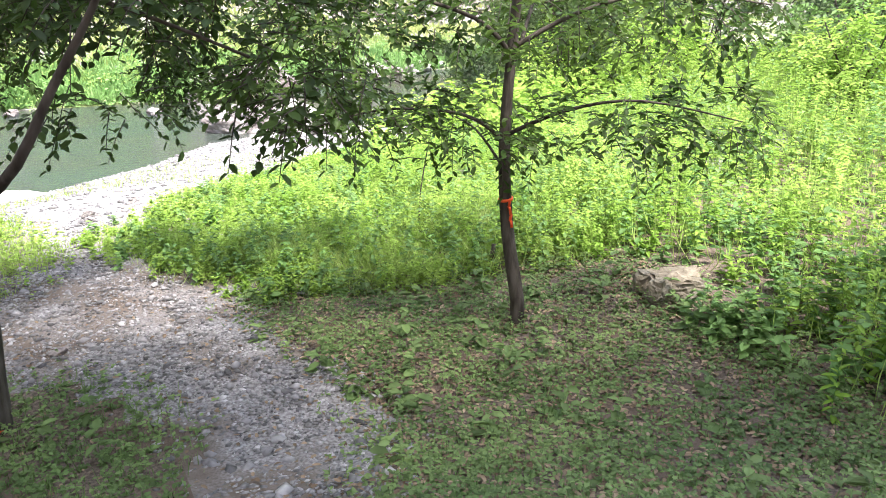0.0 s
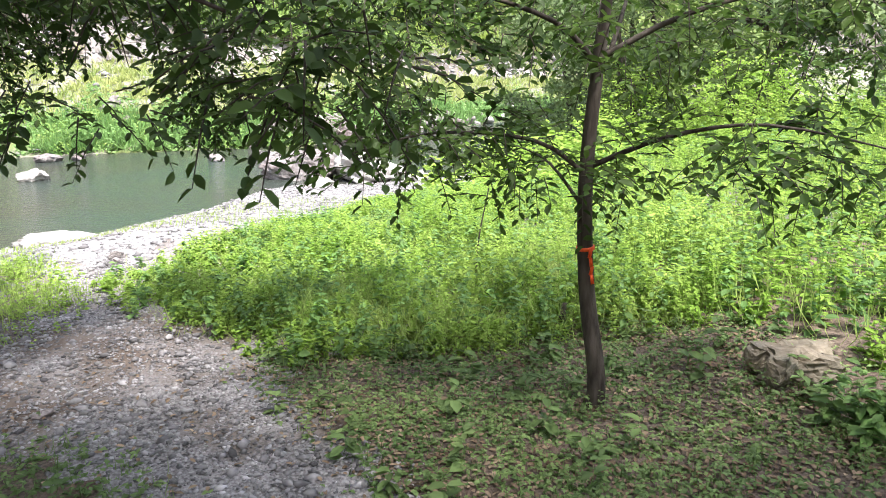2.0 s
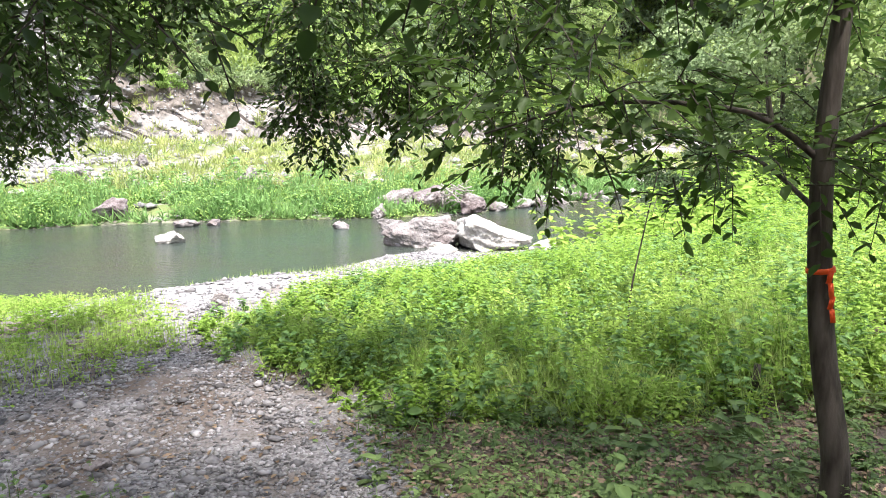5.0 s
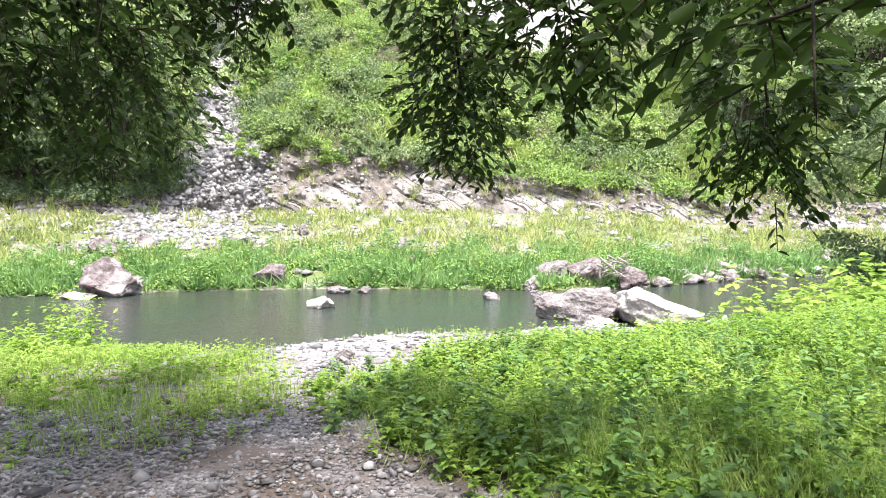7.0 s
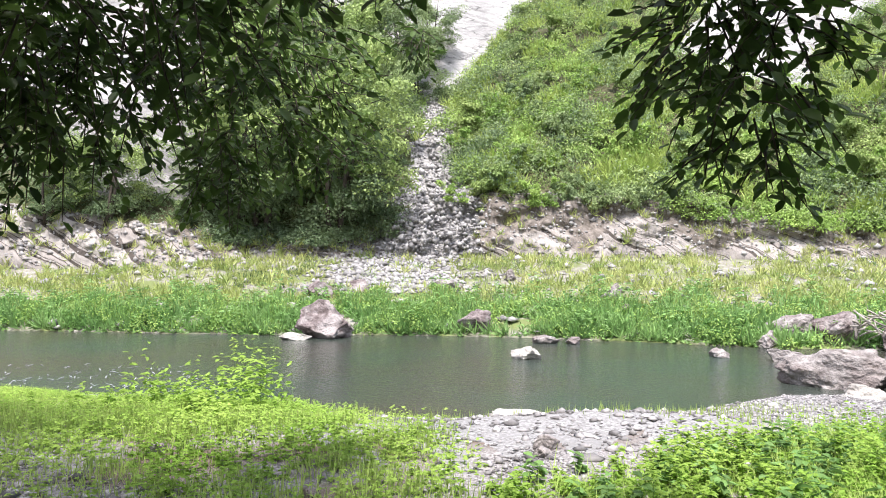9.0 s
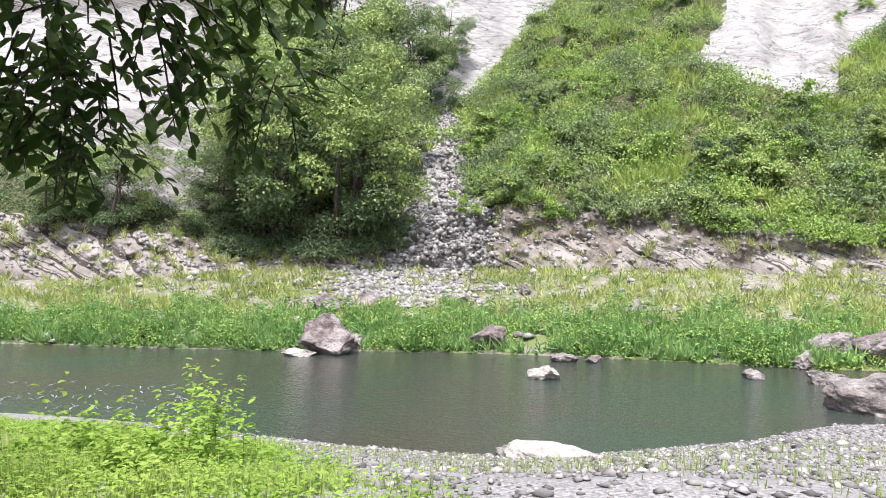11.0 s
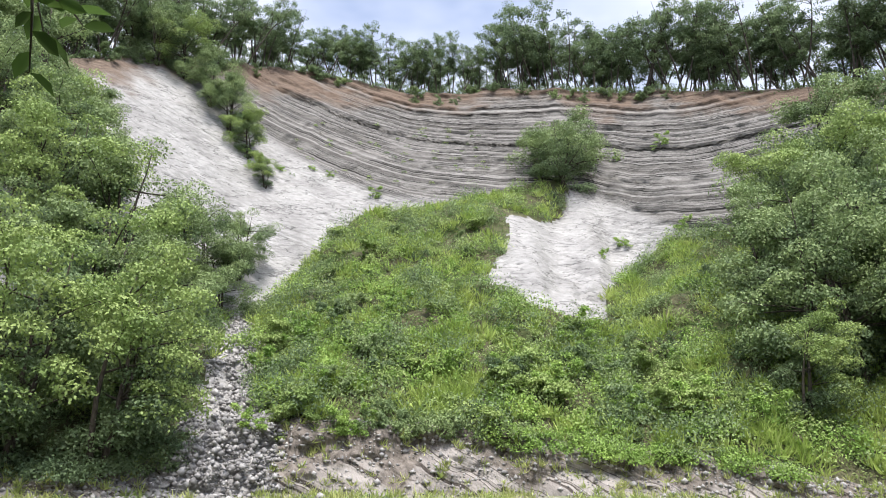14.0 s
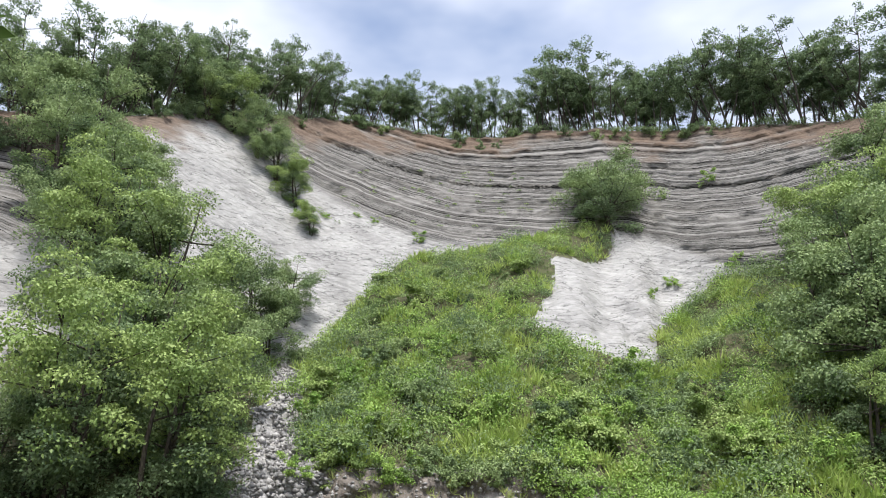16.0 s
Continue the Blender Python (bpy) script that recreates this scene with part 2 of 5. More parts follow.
    l.new(bp.outputs[0], b.inputs["Normal"])


cliff_material(M_CLIFF)


def scarp_material(m):
    """Slanting pale slabs with dark partings, showing through patches of stony brown soil."""
    n, l = m.node_tree.nodes, m.node_tree.links
    b = n["Principled BSDF"]
    b.inputs["Roughness"].default_value = 0.95
    att = n.new("ShaderNodeAttribute")
    att.attribute_name = "dip"
    nz = n.new("ShaderNodeTexNoise")
    nz.noise_dimensions = "1D"
    nz.inputs["Scale"].default_value, nz.inputs["Detail"].default_value = 0.75, 3
    l.new(att.outputs["Fac"], nz.inputs["W"])
    r = n.new("ShaderNodeValToRGB")
    r.color_ramp.elements[0].position, r.color_ramp.elements[1].position = 0.30, 0.70
    r.color_ramp.elements[0].color, r.color_ramp.elements[1].color = (0.23, 0.21, 0.192, 1), (0.35, 0.325, 0.30, 1)
    for at, c_ in ((0.475, (0.28, 0.255, 0.235, 1)), (0.492, (0.06, 0.05, 0.042, 1)), (0.508, (0.06, 0.05, 0.042, 1)), (0.525, (0.31, 0.285, 0.262, 1))):
        q_ = r.color_ramp.elements.new(at)
        q_.color = c_
    l.new(nz.outputs[0], r.inputs[0])
    geo = n.new("ShaderNodeNewGeometry")
    t = n.new("ShaderNodeTexNoise")
    t.inputs["Scale"].default_value, t.inputs["Detail"].default_value = 2.0, 8
    run = n.new("ShaderNodeMapping")
    run.inputs["Scale"].default_value = (1.0, 1.0, 0.45)
    l.new(geo.outputs["Position"], run.inputs[0])
    l.new(run.outputs[0], t.inputs["Vector"])
    s = n.new("ShaderNodeValToRGB")
    s.color_ramp.elements[0].position, s.color_ramp.elements[1].position = 0.3, 0.7
    s.color_ramp.elements[0].color, s.color_ramp.elements[1].color = (0.085, 0.072, 0.06, 1), (0.24, 0.21, 0.182, 1)
    l.new(t.outputs[0], s.inputs[0])
    soil = n.new("ShaderNodeAttribute")
    soil.attribute_name = "soil"
    mx = n.new("ShaderNodeMix")
    mx.data_type = "RGBA"
    l.new(soil.outputs["Fac"], mx.inputs["Factor"])
    l.new(r.outputs[0], mx.inputs[6])
    l.new(s.outputs[0], mx.inputs[7])
    l.new(mx.outputs[2], b.inputs["Base Color"])
    ad = n.new("ShaderNodeMath")
    ad.operation = "ADD"
    l.new(nz.outputs[0], ad.inputs[0])
    l.new(t.outputs[0], ad.inputs[1])
    bp = n.new("ShaderNodeBump")
    bp.inputs["Strength"].default_value, bp.inputs["Distance"].default_value = 0.9, 0.35
    l.new(ad.outputs[0], bp.inputs["Height"])
    l.new(bp.outputs[0], b.inputs["Normal"])


scarp_material(M_SCARP)

M_WATER = bpy.data.materials.new("river_water")
M_WATER.use_nodes = True


def water_material(m):
    n, l = m.node_tree.nodes, m.node_tree.links
    b = n["Principled BSDF"]
    b.inputs["Roughness"].default_value = 0.10
    b.inputs["IOR"].default_value = 1.33
    geo = n.new("ShaderNodeNewGeometry")
    t = n.new("ShaderNodeTexNoise")
    t.inputs["Scale"].default_value = 0.12
    l.new(geo.outputs["Position"], t.inputs["Vector"])
    r = n.new("ShaderNodeValToRGB")
    r.color_ramp.elements[0].position, r.color_ramp.elements[1].position = 0.38, 0.62
    r.color_ramp.elements[0].color, r.color_ramp.elements[1].color = (0.052, 0.050, 0.041, 1), (0.040, 0.060, 0.049, 1)
    l.new(t.outputs[0], r.inputs[0])
    l.new(r.outputs[0], b.inputs["Base Color"])
    w = n.new("ShaderNodeTexNoise")
    w.inputs["Scale"].default_value, w.inputs["Detail"].default_value = 4.5, 7
    mp = n.new("ShaderNodeMapping")
    mp.inputs["Rotation"].default_value = (0, 0, radians(35))
    mp.inputs["Scale"].default_value = (0.6, 1.6, 1)
    l.new(geo.outputs["Position"], mp.inputs[0])
    l.new(mp.outputs[0], w.inputs["Vector"])
    bp = n.new("ShaderNodeBump")
    bp.inputs["Strength"].default_value, bp.inputs["Distance"].default_value = 0.8, 0.06
    l.new(w.outputs[0], bp.inputs["Height"])
    l.new(bp.outputs[0], b.inputs["Normal"])


water_material(M_WATER)

# ---- terrain ----
# Polar plan about a spot on the gravel terrace: bearings to the left of north, ranges in metres.
CX, CY, EYE_Z = -4.1, 8.7, 4.2


def interp(b, pairs):
    p = np.array(sorted(pairs))
    return np.interp(b, p[:, 0], p[:, 1])


NEAR_SHORE = [(-40, 90), (-25, 45), (-15, 28), (-5, 22), (4, 20), (10, 20.2), (14, 19.3), (20, 16.3), (26, 15.0), (33, 13.9), (40, 13.4), (47, 13.7), (55, 14.6), (62, 16.0), (72, 19), (80, 22), (90, 32), (105, 90)]
FAR_SHORE = [(-40, 110), (-25, 68), (-15, 53), (-10, 49), (-3, 41.6), (5, 34.7), (10, 31.8), (17, 30.6), (28, 30.9), (41, 31.9), (52, 33), (60, 34), (67, 36.3), (78, 42.6), (90, 55), (105, 110)]
FOOT_R = [(-40, 125), (-20, 75), (-8, 62), (0, 57), (10, 54), (25, 52), (40, 51), (55, 50), (68, 52), (80, 58), (105, 125)]
FOOT_E = [(-40, -0.5), (-3, -2.0), (5, -1.2), (11, -0.6), (40, -0.3), (60, -0.5), (70, -1.2), (105, -1)]
SCARP_E = [(-40, 3), (-3, 0.0), (3, 1.0), (8, 2.2), (13, 2.6), (20, 4.0), (26, 4.6), (33, 5.2), (41, 5.0), (47, 3.2), (52, 1.5), (58, 1.2), (65, 2.2), (72, 3.0), (78, 3.8), (105, 4)]
APRON_E = [(-40, 14), (-12, 17), (0, 18), (4, 18), (9, 18.3), (12, 16.8), (14, 17.5), (16, 21.5), (17.5, 23.6), (19.5, 23.6), (23, 22.8), (27, 22.2), (31, 21.6), (35, 21), (39, 17.2), (42, 13.6), (46, 12), (55, 13), (65, 12), (75, 11), (105, 12)]
RIM_E = [(-40, 22), (-12, 26), (-5, 27), (1.5, 28.1), (8, 29.3), (13.7, 29.8), (18.5, 30.6), (22.6, 30.9), (30, 30.4), (35.5, 31.4), (40.5, 31.8), (45, 31.7), (51, 31.5), (56, 30.4), (60, 29), (66, 28), (75, 27), (105, 20)]
APRON_R = [(-40, 150), (-10, 96), (0, 96), (9, 98), (13, 99), (15, 102), (17.5, 108), (19.5, 107), (25, 102), (35, 97), (42, 84), (55, 74), (65, 74), (80, 84), (105, 150)]
RIM_R = [(-40, 190), (-10, 118), (0, 122), (10, 128), (25, 130), (35, 129), (42, 124), (50, 112), (56, 104), (65, 104), (80, 115), (105, 190)]


def fbm(x, y, z=0.0, s=1.0, octaves=4):
    return noise.fractal(Vector((x * s, y * s, z * s)), 0.9, 2.1, octaves)


def near_z(x, y):
    """Height of the terrace and of the ramp that leads down to it."""
    z = 2.45 + 0.5 * np.logaddexp(0, (3.9 - y) * 2.5) / 2.5
    z = z + 0.11 * np.logaddexp(0, (x + 1.5) * 2) / 2 * np.clip(1.4 - y / 22, 0.3, 1)
    z = z + 0.05 * np.sin(x * 1.1 + 0.6 * y) + 0.03 * np.sin(y * 2.3 - x * 0.7)
    return z


def ground_z(x, y):
    """Height of the ground from the terrace down to the near shore and, past the river, up to the foot of the scarp."""
    dx, dy = x - CX, y - CY
    r, b = np.hypot(dx, dy), np.degrees(np.arctan2(-dx, dy))
    rn, rw, rf = interp(b, NEAR_SHORE), interp(b, FAR_SHORE), interp(b, FOOT_R)
    zf = EYE_Z + rf * np.tan(np.radians(interp(b, FOOT_E)))
    u = np.clip((r - 3.5) / np.maximum(rn - 3.5, 1), 0, 1)
    fall = np.clip(u, 0, 1) ** 0.94
    zn = near_z(x, y) * (1 - fall)
    back = np.clip((np.abs(b) - 60) / 50, 0, 1)
    behind = np.where((b < -45) | (b > 110), 1.0, 0.0)
    zn = np.where(behind > 0, near_z(x, y) + 0.12 * np.maximum(r - 16, 0) * back, zn)
    mid = (rn + rw) / 2
    half = np.maximum((rw - rn) / 2, 0.1)
    bed = -0.9 * np.sqrt(np.clip(1 - ((r - mid) / half) ** 2, 0, 1))
    v = np.clip((r - rw) / np.maximum(rf - rw, 1), 0, 1)
    far = 0.35 * np.clip(v * 12, 0, 1) + (zf - 0.35) * v ** 1.1
    return np.where(r < rn, zn, np.where(r < rw, bed, far))


def inside(x, y, poly):
    p = np.array(poly, float)
    res = np.zeros(len(x), bool)
    j = len(p) - 1
    for i in range(len(p)):
        c = (p[i, 1] > y) != (p[j, 1] > y)
        res ^= c & (x < (p[j, 0] - p[i, 0]) * (y - p[i, 1]) / (p[j, 1] - p[i, 1] + 1e-9) + p[i, 0])
        j = i
    return res


def grid_mesh(name, P, mats, index, closed=False, attrs=()):
    """A sheet from an array of rows and columns of points; index gives each face's material."""
    nr, nc = P.shape[:2]
    me = bpy.data.meshes.new(name)
    i = np.arange(nr * nc).reshape(nr, nc)
    if closed:
        i = np.hstack([i, i[:, :1]])
    f = np.stack([i[:-1, :-1], i[:-1, 1:], i[1:, 1:], i[1:, :-1]], -1).reshape(-1, 4)
    me.vertices.add(nr * nc)
    me.vertices.foreach_set("co", P.reshape(-1))
    me.loops.add(f.size)
    me.loops.foreach_set("vertex_index", f.reshape(-1).astype(np.int32))
    me.polygons.add(len(f))
    me.polygons.foreach_set("loop_start", np.arange(0, f.size, 4, dtype=np.int32))
    for m in mats:
        me.materials.append(m)
    me.polygons.foreach_set("material_index", index.reshape(-1).astype(np.int32))
    me.polygons.foreach_set("use_smooth", np.ones(len(f), dtype=bool))
    for key, values in attrs:
        a = me.attributes.new(key, "FLOAT", "POINT")
        a.data.foreach_set("value", values.reshape(-1).astype(np.float32))
    me.update()
    me.validate()
    return me


# ground: terrace, near bank, river bed and far flood plain in one sheet
fine = np.concatenate([np.arange(-42, 105, 0.45), np.arange(105, 318, 1.5)])
U = np.concatenate([np.linspace(0, 1, 110) ** 1.5, 1 + np.linspace(0, 1, 25)[1:], 2 + np.linspace(0, 1, 61)[1:]])
BB, UU = np.meshgrid(np.where(fine > 180, fine - 360, fine), U)
rn, rw, rf = interp(BB, NEAR_SHORE), interp(BB, FAR_SHORE), interp(BB, FOOT_R)
RR = np.where(UU <= 1, rn * UU, np.where(UU <= 2, rn + (rw - rn) * (UU - 1), rw + (rf - rw) * (UU - 2)))
outside = (BB < -42) | (BB > 105)
RR = np.where(outside & (UU > 1), rn + (UU - 1) * 500, RR)
GX, GY = CX - RR * np.sin(np.radians(BB)), CY + RR * np.cos(np.radians(BB))
GZ = ground_z(GX, GY)
rough = np.array([fbm(x, y, 3, 2.0, 2) * 0.012 for x, y in zip(GX.ravel(), GY.ravel())]).reshape(GX.shape)
GZ = GZ + rough * np.where(UU > 1, np.clip(UU - 1.9, 0, 1) * 3, np.clip((1 - UU) * 4, 0, 1))
faceU = UU[:-1, :]
gidx = np.where((faceU > 0.13 + 0.04 * np.sin(BB[:-1] * 0.4)) & (faceU < 1) & (BB[:-1] > -12) & (BB[:-1] < 88), 3, np.where(faceU < 1, 0, np.where(faceU < 2, 1, 2)))
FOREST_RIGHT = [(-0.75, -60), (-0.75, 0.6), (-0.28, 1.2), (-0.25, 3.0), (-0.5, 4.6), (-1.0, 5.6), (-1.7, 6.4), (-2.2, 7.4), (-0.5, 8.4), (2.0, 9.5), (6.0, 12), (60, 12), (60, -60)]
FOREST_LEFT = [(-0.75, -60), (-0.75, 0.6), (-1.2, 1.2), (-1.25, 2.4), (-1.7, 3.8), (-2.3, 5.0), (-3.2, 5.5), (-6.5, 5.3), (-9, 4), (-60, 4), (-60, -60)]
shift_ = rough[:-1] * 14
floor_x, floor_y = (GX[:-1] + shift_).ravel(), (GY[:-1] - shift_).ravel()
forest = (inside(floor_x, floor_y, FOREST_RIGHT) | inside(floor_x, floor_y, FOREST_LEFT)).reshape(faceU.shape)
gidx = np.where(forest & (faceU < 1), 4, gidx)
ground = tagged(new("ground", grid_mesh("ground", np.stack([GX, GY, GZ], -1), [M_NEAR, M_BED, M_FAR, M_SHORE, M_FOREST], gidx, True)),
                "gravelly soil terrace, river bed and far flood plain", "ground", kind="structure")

tagged(new("water", grid_mesh("water", np.array([[(-150, -60, 0), (60, -60, 0)], [(-150, 160, 0), (60, 160, 0)]], float), [M_WATER], np.zeros(1))),
             "slow grey-green river with small ripples", "river", kind="structure")

# cliff: scarp, vegetated apron, layered face and wooded plateau
CB = np.arange(-42, 105, 0.3)
segs = [np.linspace(0, 1, 34), 1 + np.linspace(0, 1, 90)[1:], 2 + np.linspace(0, 1, 130)[1:], 3 + np.linspace(0, 1, 10)[1:]]
CBB, CUU = np.meshgrid(CB, np.concatenate(segs))
wob = np.array([[noise.noise(Vector((b * 0.25, 1.7, 0))), noise.noise(Vector((b * 0.6, 9.1, 0))), noise.noise(Vector((b * 0.12, 4.4, 0)))] for b in CB])
tn = lambda pairs: np.tan(np.radians(interp(CBB, pairs)))
r0 = interp(CBB, FOOT_R)
z0 = EYE_Z + r0 * tn(FOOT_E)
r1 = r0 + 3.0 + 1.5 * wob[:, 0]
z1 = EYE_Z + r1 * tn(SCARP_E) + 0.5 * wob[:, 1]
r2 = interp(CBB, APRON_R)
z2 = EYE_Z + r2 * tn(APRON_E)
r3 = interp(CBB, RIM_R)
z3 = EYE_Z + r3 * tn(RIM_E) + 0.8 * wob[:, 1]
k = np.clip(CUU - np.floor(np.minimum(CUU, 3.999)), 0, 1)
k = np.where(CUU >= 4, 1, k)
part_ = np.minimum(np.floor(CUU), 3)
PR = np.select([part_ == 0, part_ == 1, part_ == 2], [r0 + (r1 - r0) * k, r1 + (r2 - r1) * k, r2 + (r3 - r2) * k], r3 + k * 160)
PZ = np.select([part_ == 0, part_ == 1, part_ == 2], [z0 + (z1 - z0) * k ** 0.8, z1 + (z2 - z1) * k, z2 + (z3 - z2) * k], z3 + 14 * k)
PX, PY = CX - PR * np.sin(np.radians(CBB)), CY + PR * np.cos(np.radians(CBB))
nA = np.array([fbm(x, y, z, 0.09) for x, y, z in zip(PX.ravel(), PY.ravel(), PZ.ravel())]).reshape(PX.shape)
nB = np.array([fbm(x, y, z, 0.5, 3) for x, y, z in zip(PX.ravel(), PY.ravel(), PZ.ravel())]).reshape(PX.shape)
nC = np.array([[noise.noise(Vector((b * 2.2, u_ * 1.3, 6.0))) for b in CB] for u_ in np.concatenate(segs)])
# bed height: the layers climb to the west, lie flat in the middle and sag again to the east
bend = np.convolve(np.pad(np.interp(CB, [-42, 2, 6, 9, 12, 15, 18, 24, 30, 36, 44, 60, 105], [0, -4, -4.6, -4, -1.5, 1.2, 0.6, 0.3, 2.2, 6.5, 14, 30, 60]), 8, "edge"), np.ones(17) / 17, "valid")
bed = PZ - bend + 1.1 * nA + 0.25 * nB
step_noise = lambda q: np.array([noise.noise(Vector((v * 7.31, 3.3, 1.9))) for v in q.ravel()]).reshape(q.shape)
ledge = 0.9 * step_noise(np.floor(bed * 1.15 + 0.25 * nB)) + 0.5 * step_noise(np.floor(bed * 0.45) + 90)
EL = np.degrees(np.arctan2(PZ - EYE_Z, PR))
smooth_rock = np.clip((interp(CBB, [(-42, 18), (5, 18), (8, 19), (14, 22), (19, 23), (24, 22.5), (30, 22.5), (35, 23.5), (40, 25.5), (44, 27.5), (49, 30), (58, 33), (63, 20), (105, 12)]) - EL) * 1.5, 0, 1)
face = (part_ == 2).astype(float)
dip = (PZ * 0.85 + 0.45 * (PX * 0.9 + PY * 0.43)) * 1.25 + 0.35 * nB
soil = np.clip((nA * 1.8 + 0.5 * nB + (k - 0.36) * 2.4 + 0.45 * np.sin(CBB * 0.62 + 1.0) - 1.6 * np.clip((CBB - 65) / 4, 0, 1) + 0.7 * np.exp(-((CBB - 58) / 5) ** 2)) * 4, 0, 1)
push = (part_ == 0) * 0.55 * np.sin(np.pi * k) ** 0.5 * step_noise(np.floor(dip * 0.62)) * (1 - soil) + face * (1.0 * ledge * (1 - 0.9 * smooth_rock) + 0.30 * nB * (1 - 0.5 * smooth_rock) + 1.0 * nA * (1 - 0.6 * smooth_rock)) + (part_ == 0) * (1.1 * nB * np.sin(np.pi * k) + 0.35 * np.clip((k - 0.35) * 3, 0, 1) * np.clip((1.04 - k) * 12, 0, 1) + 0.45 * nC * np.sin(np.pi * k) ** 0.5) + (part_ == 1) * 1.6 * nA * np.sin(np.pi * k)
PX, PY = PX - push * -np.sin(np.radians(CBB)), PY - push * np.cos(np.radians(CBB))
PZ = PZ + (part_ == 1) * (0.5 * nB + 1.4 * nA) * np.sin(np.pi * k)
PZ = PZ - (part_ == 1) * 55 * np.exp(-((CBB - 17.8) / 2.3) ** 2) * k ** 3 * (1 - k)
brown = face * np.clip((k - 0.80 + 0.14 * nA + 0.05 * nB) * 9, 0, 1) * 0.9
gully = (CBB > interp(EL, [(0, 40), (4, 41.3), (9, 42.2), (14, 42.6)]) + 1.3 * nB) & (CBB < interp(EL, [(0, 50), (4, 47), (9, 46), (14, 44.8)]) + 1.3 * nB) & (part_ <= 1)
white_patch = (part_ == 1) & (EL > interp(CBB, [(14, 14), (15.2, 12.2), (19, 13.2), (24.8, 15.6)])) & (CBB > interp(EL, [(12, 15), (14.5, 14.4), (18, 9.5), (22, 9.0)])) & (CBB < interp(EL, [(12, 17), (15.8, 24.6), (18.4, 22.6), (21.4, 22.2), (22, 20)]) + 0.8 * nB)
west_rock = (part_ == 1) & (CBB > 63.0 + 1.5 * nB) & (CBB < 73.5 + 1.5 * nB) & (EL > 4.4 + 1.0 * nB)
white_patch &= EL < interp(CBB, [(9, 30), (15.5, 30), (17, 22.8), (19, 22.0), (22.3, 20.8), (25, 16.2)])
white_patch |= west_rock
cidx = np.where(gully, 3, np.where(white_patch, 0, np.select([part_ == 0, part_ == 1, part_ == 2], [1, 2, 0], 2)))
smooth_rock = np.where(west_rock, 0.35, np.where(white_patch, 1.0, smooth_rock))
CP = np.stack([PX, PY, PZ], -1)
cliff = tagged(new("cliff", grid_mesh("cliff", CP, [M_CLIFF, M_SCARP, M_APRON, M_TALUS], cidx[:-1, :-1], False,
               [("bed", bed), ("smooth_rock", smooth_rock), ("brown_top", brown), ("dip", dip), ("soil", soil)])),
               "tall grey cliff of thin rock layers above a vegetated slope", "cliff", kind="structure")


# ---- plants ----
def unit(v):
    return v / np.maximum(np.linalg.norm(v, axis=-1, keepdims=True), 1e-9)


def leaf_mesh(name, base, way, up, length, width, material, bend=0.15):
    """Many pointed leaves, each a folded four-sided blade, in one mesh."""
    way = unit(way)
    side = unit(np.cross(way, up))
    nrm = np.cross(side, way)
    L, W = np.broadcast_to(length, (len(base),))[:, None], np.broadcast_to(width, (len(base),))[:, None]
    mid = base + way * L * 0.45
    v = np.stack([base, mid + side * W / 2 + nrm * W * bend, base + way * L - nrm * L * bend, mid - side * W / 2 + nrm * W * bend], 1)
    n = len(base)
    me = bpy.data.meshes.new(name)
    me.vertices.add(n * 4)
    me.vertices.foreach_set("co", v.reshape(-1))
    me.loops.add(n * 4)
    me.loops.foreach_set("vertex_index", np.arange(n * 4, dtype=np.int32))
    me.polygons.add(n)
    me.polygons.foreach_set("loop_start", np.arange(0, n * 4, 4, dtype=np.int32))
    me.materials.append(material)
    me.update()
    me.validate()
    return me


def tube(bm, pts, radii, sides=7):
    """A tapered limb through the points."""
    rings = []
    for i, (p, r) in enumerate(zip(pts, radii)):
        d = (pts[min(i + 1, len(pts) - 1)] - pts[max(i - 1, 0)]).normalized()
        a = d.cross(Vector((0.31, 0.87, 0.12))).normalized()
        c = d.cross(a)
        rings.append([bm.verts.new(p + (a * math.cos(q) + c * math.sin(q)) * r) for q in (2 * math.pi * j / sides for j in range(sides))])
    for lo, hi in zip(rings, rings[1:]):
        for j in range(sides):
            bm.faces.new((lo[j], lo[(j + 1) % sides], hi[(j + 1) % sides], hi[j]))
    bm.faces.new(rings[-1])
    bm.faces.new(rings[0][::-1])


def part(name, data, material, parent, label=""):
    """One mesh object under a thing, from a bmesh or a mesh."""
    if isinstance(data, bmesh.types.BMesh):
        me = bpy.data.meshes.new(name)
        bmesh.ops.recalc_face_normals(data, faces=data.faces)
        data.to_mesh(me)
        data.free()
        me.materials.append(material)
        me.polygons.foreach_set("use_smooth", np.ones(len(me.polygons), dtype=bool))
    else:
        me = data
    ob = new(name, me)
    ob.parent = parent
    return tagged(ob, label) if label else ob


def limb_points(p, d, length, steps, bend, r):
    pts = [Vector(p)]
    d = Vector(d).normalized()
    for _ in range(steps):
        d = (d + Vector((r.uniform(-bend, bend), r.uniform(-bend, bend), r.uniform(-bend, bend) * 0.6))).normalized()
        pts.append(pts[-1] + d * (length / steps))
    return pts


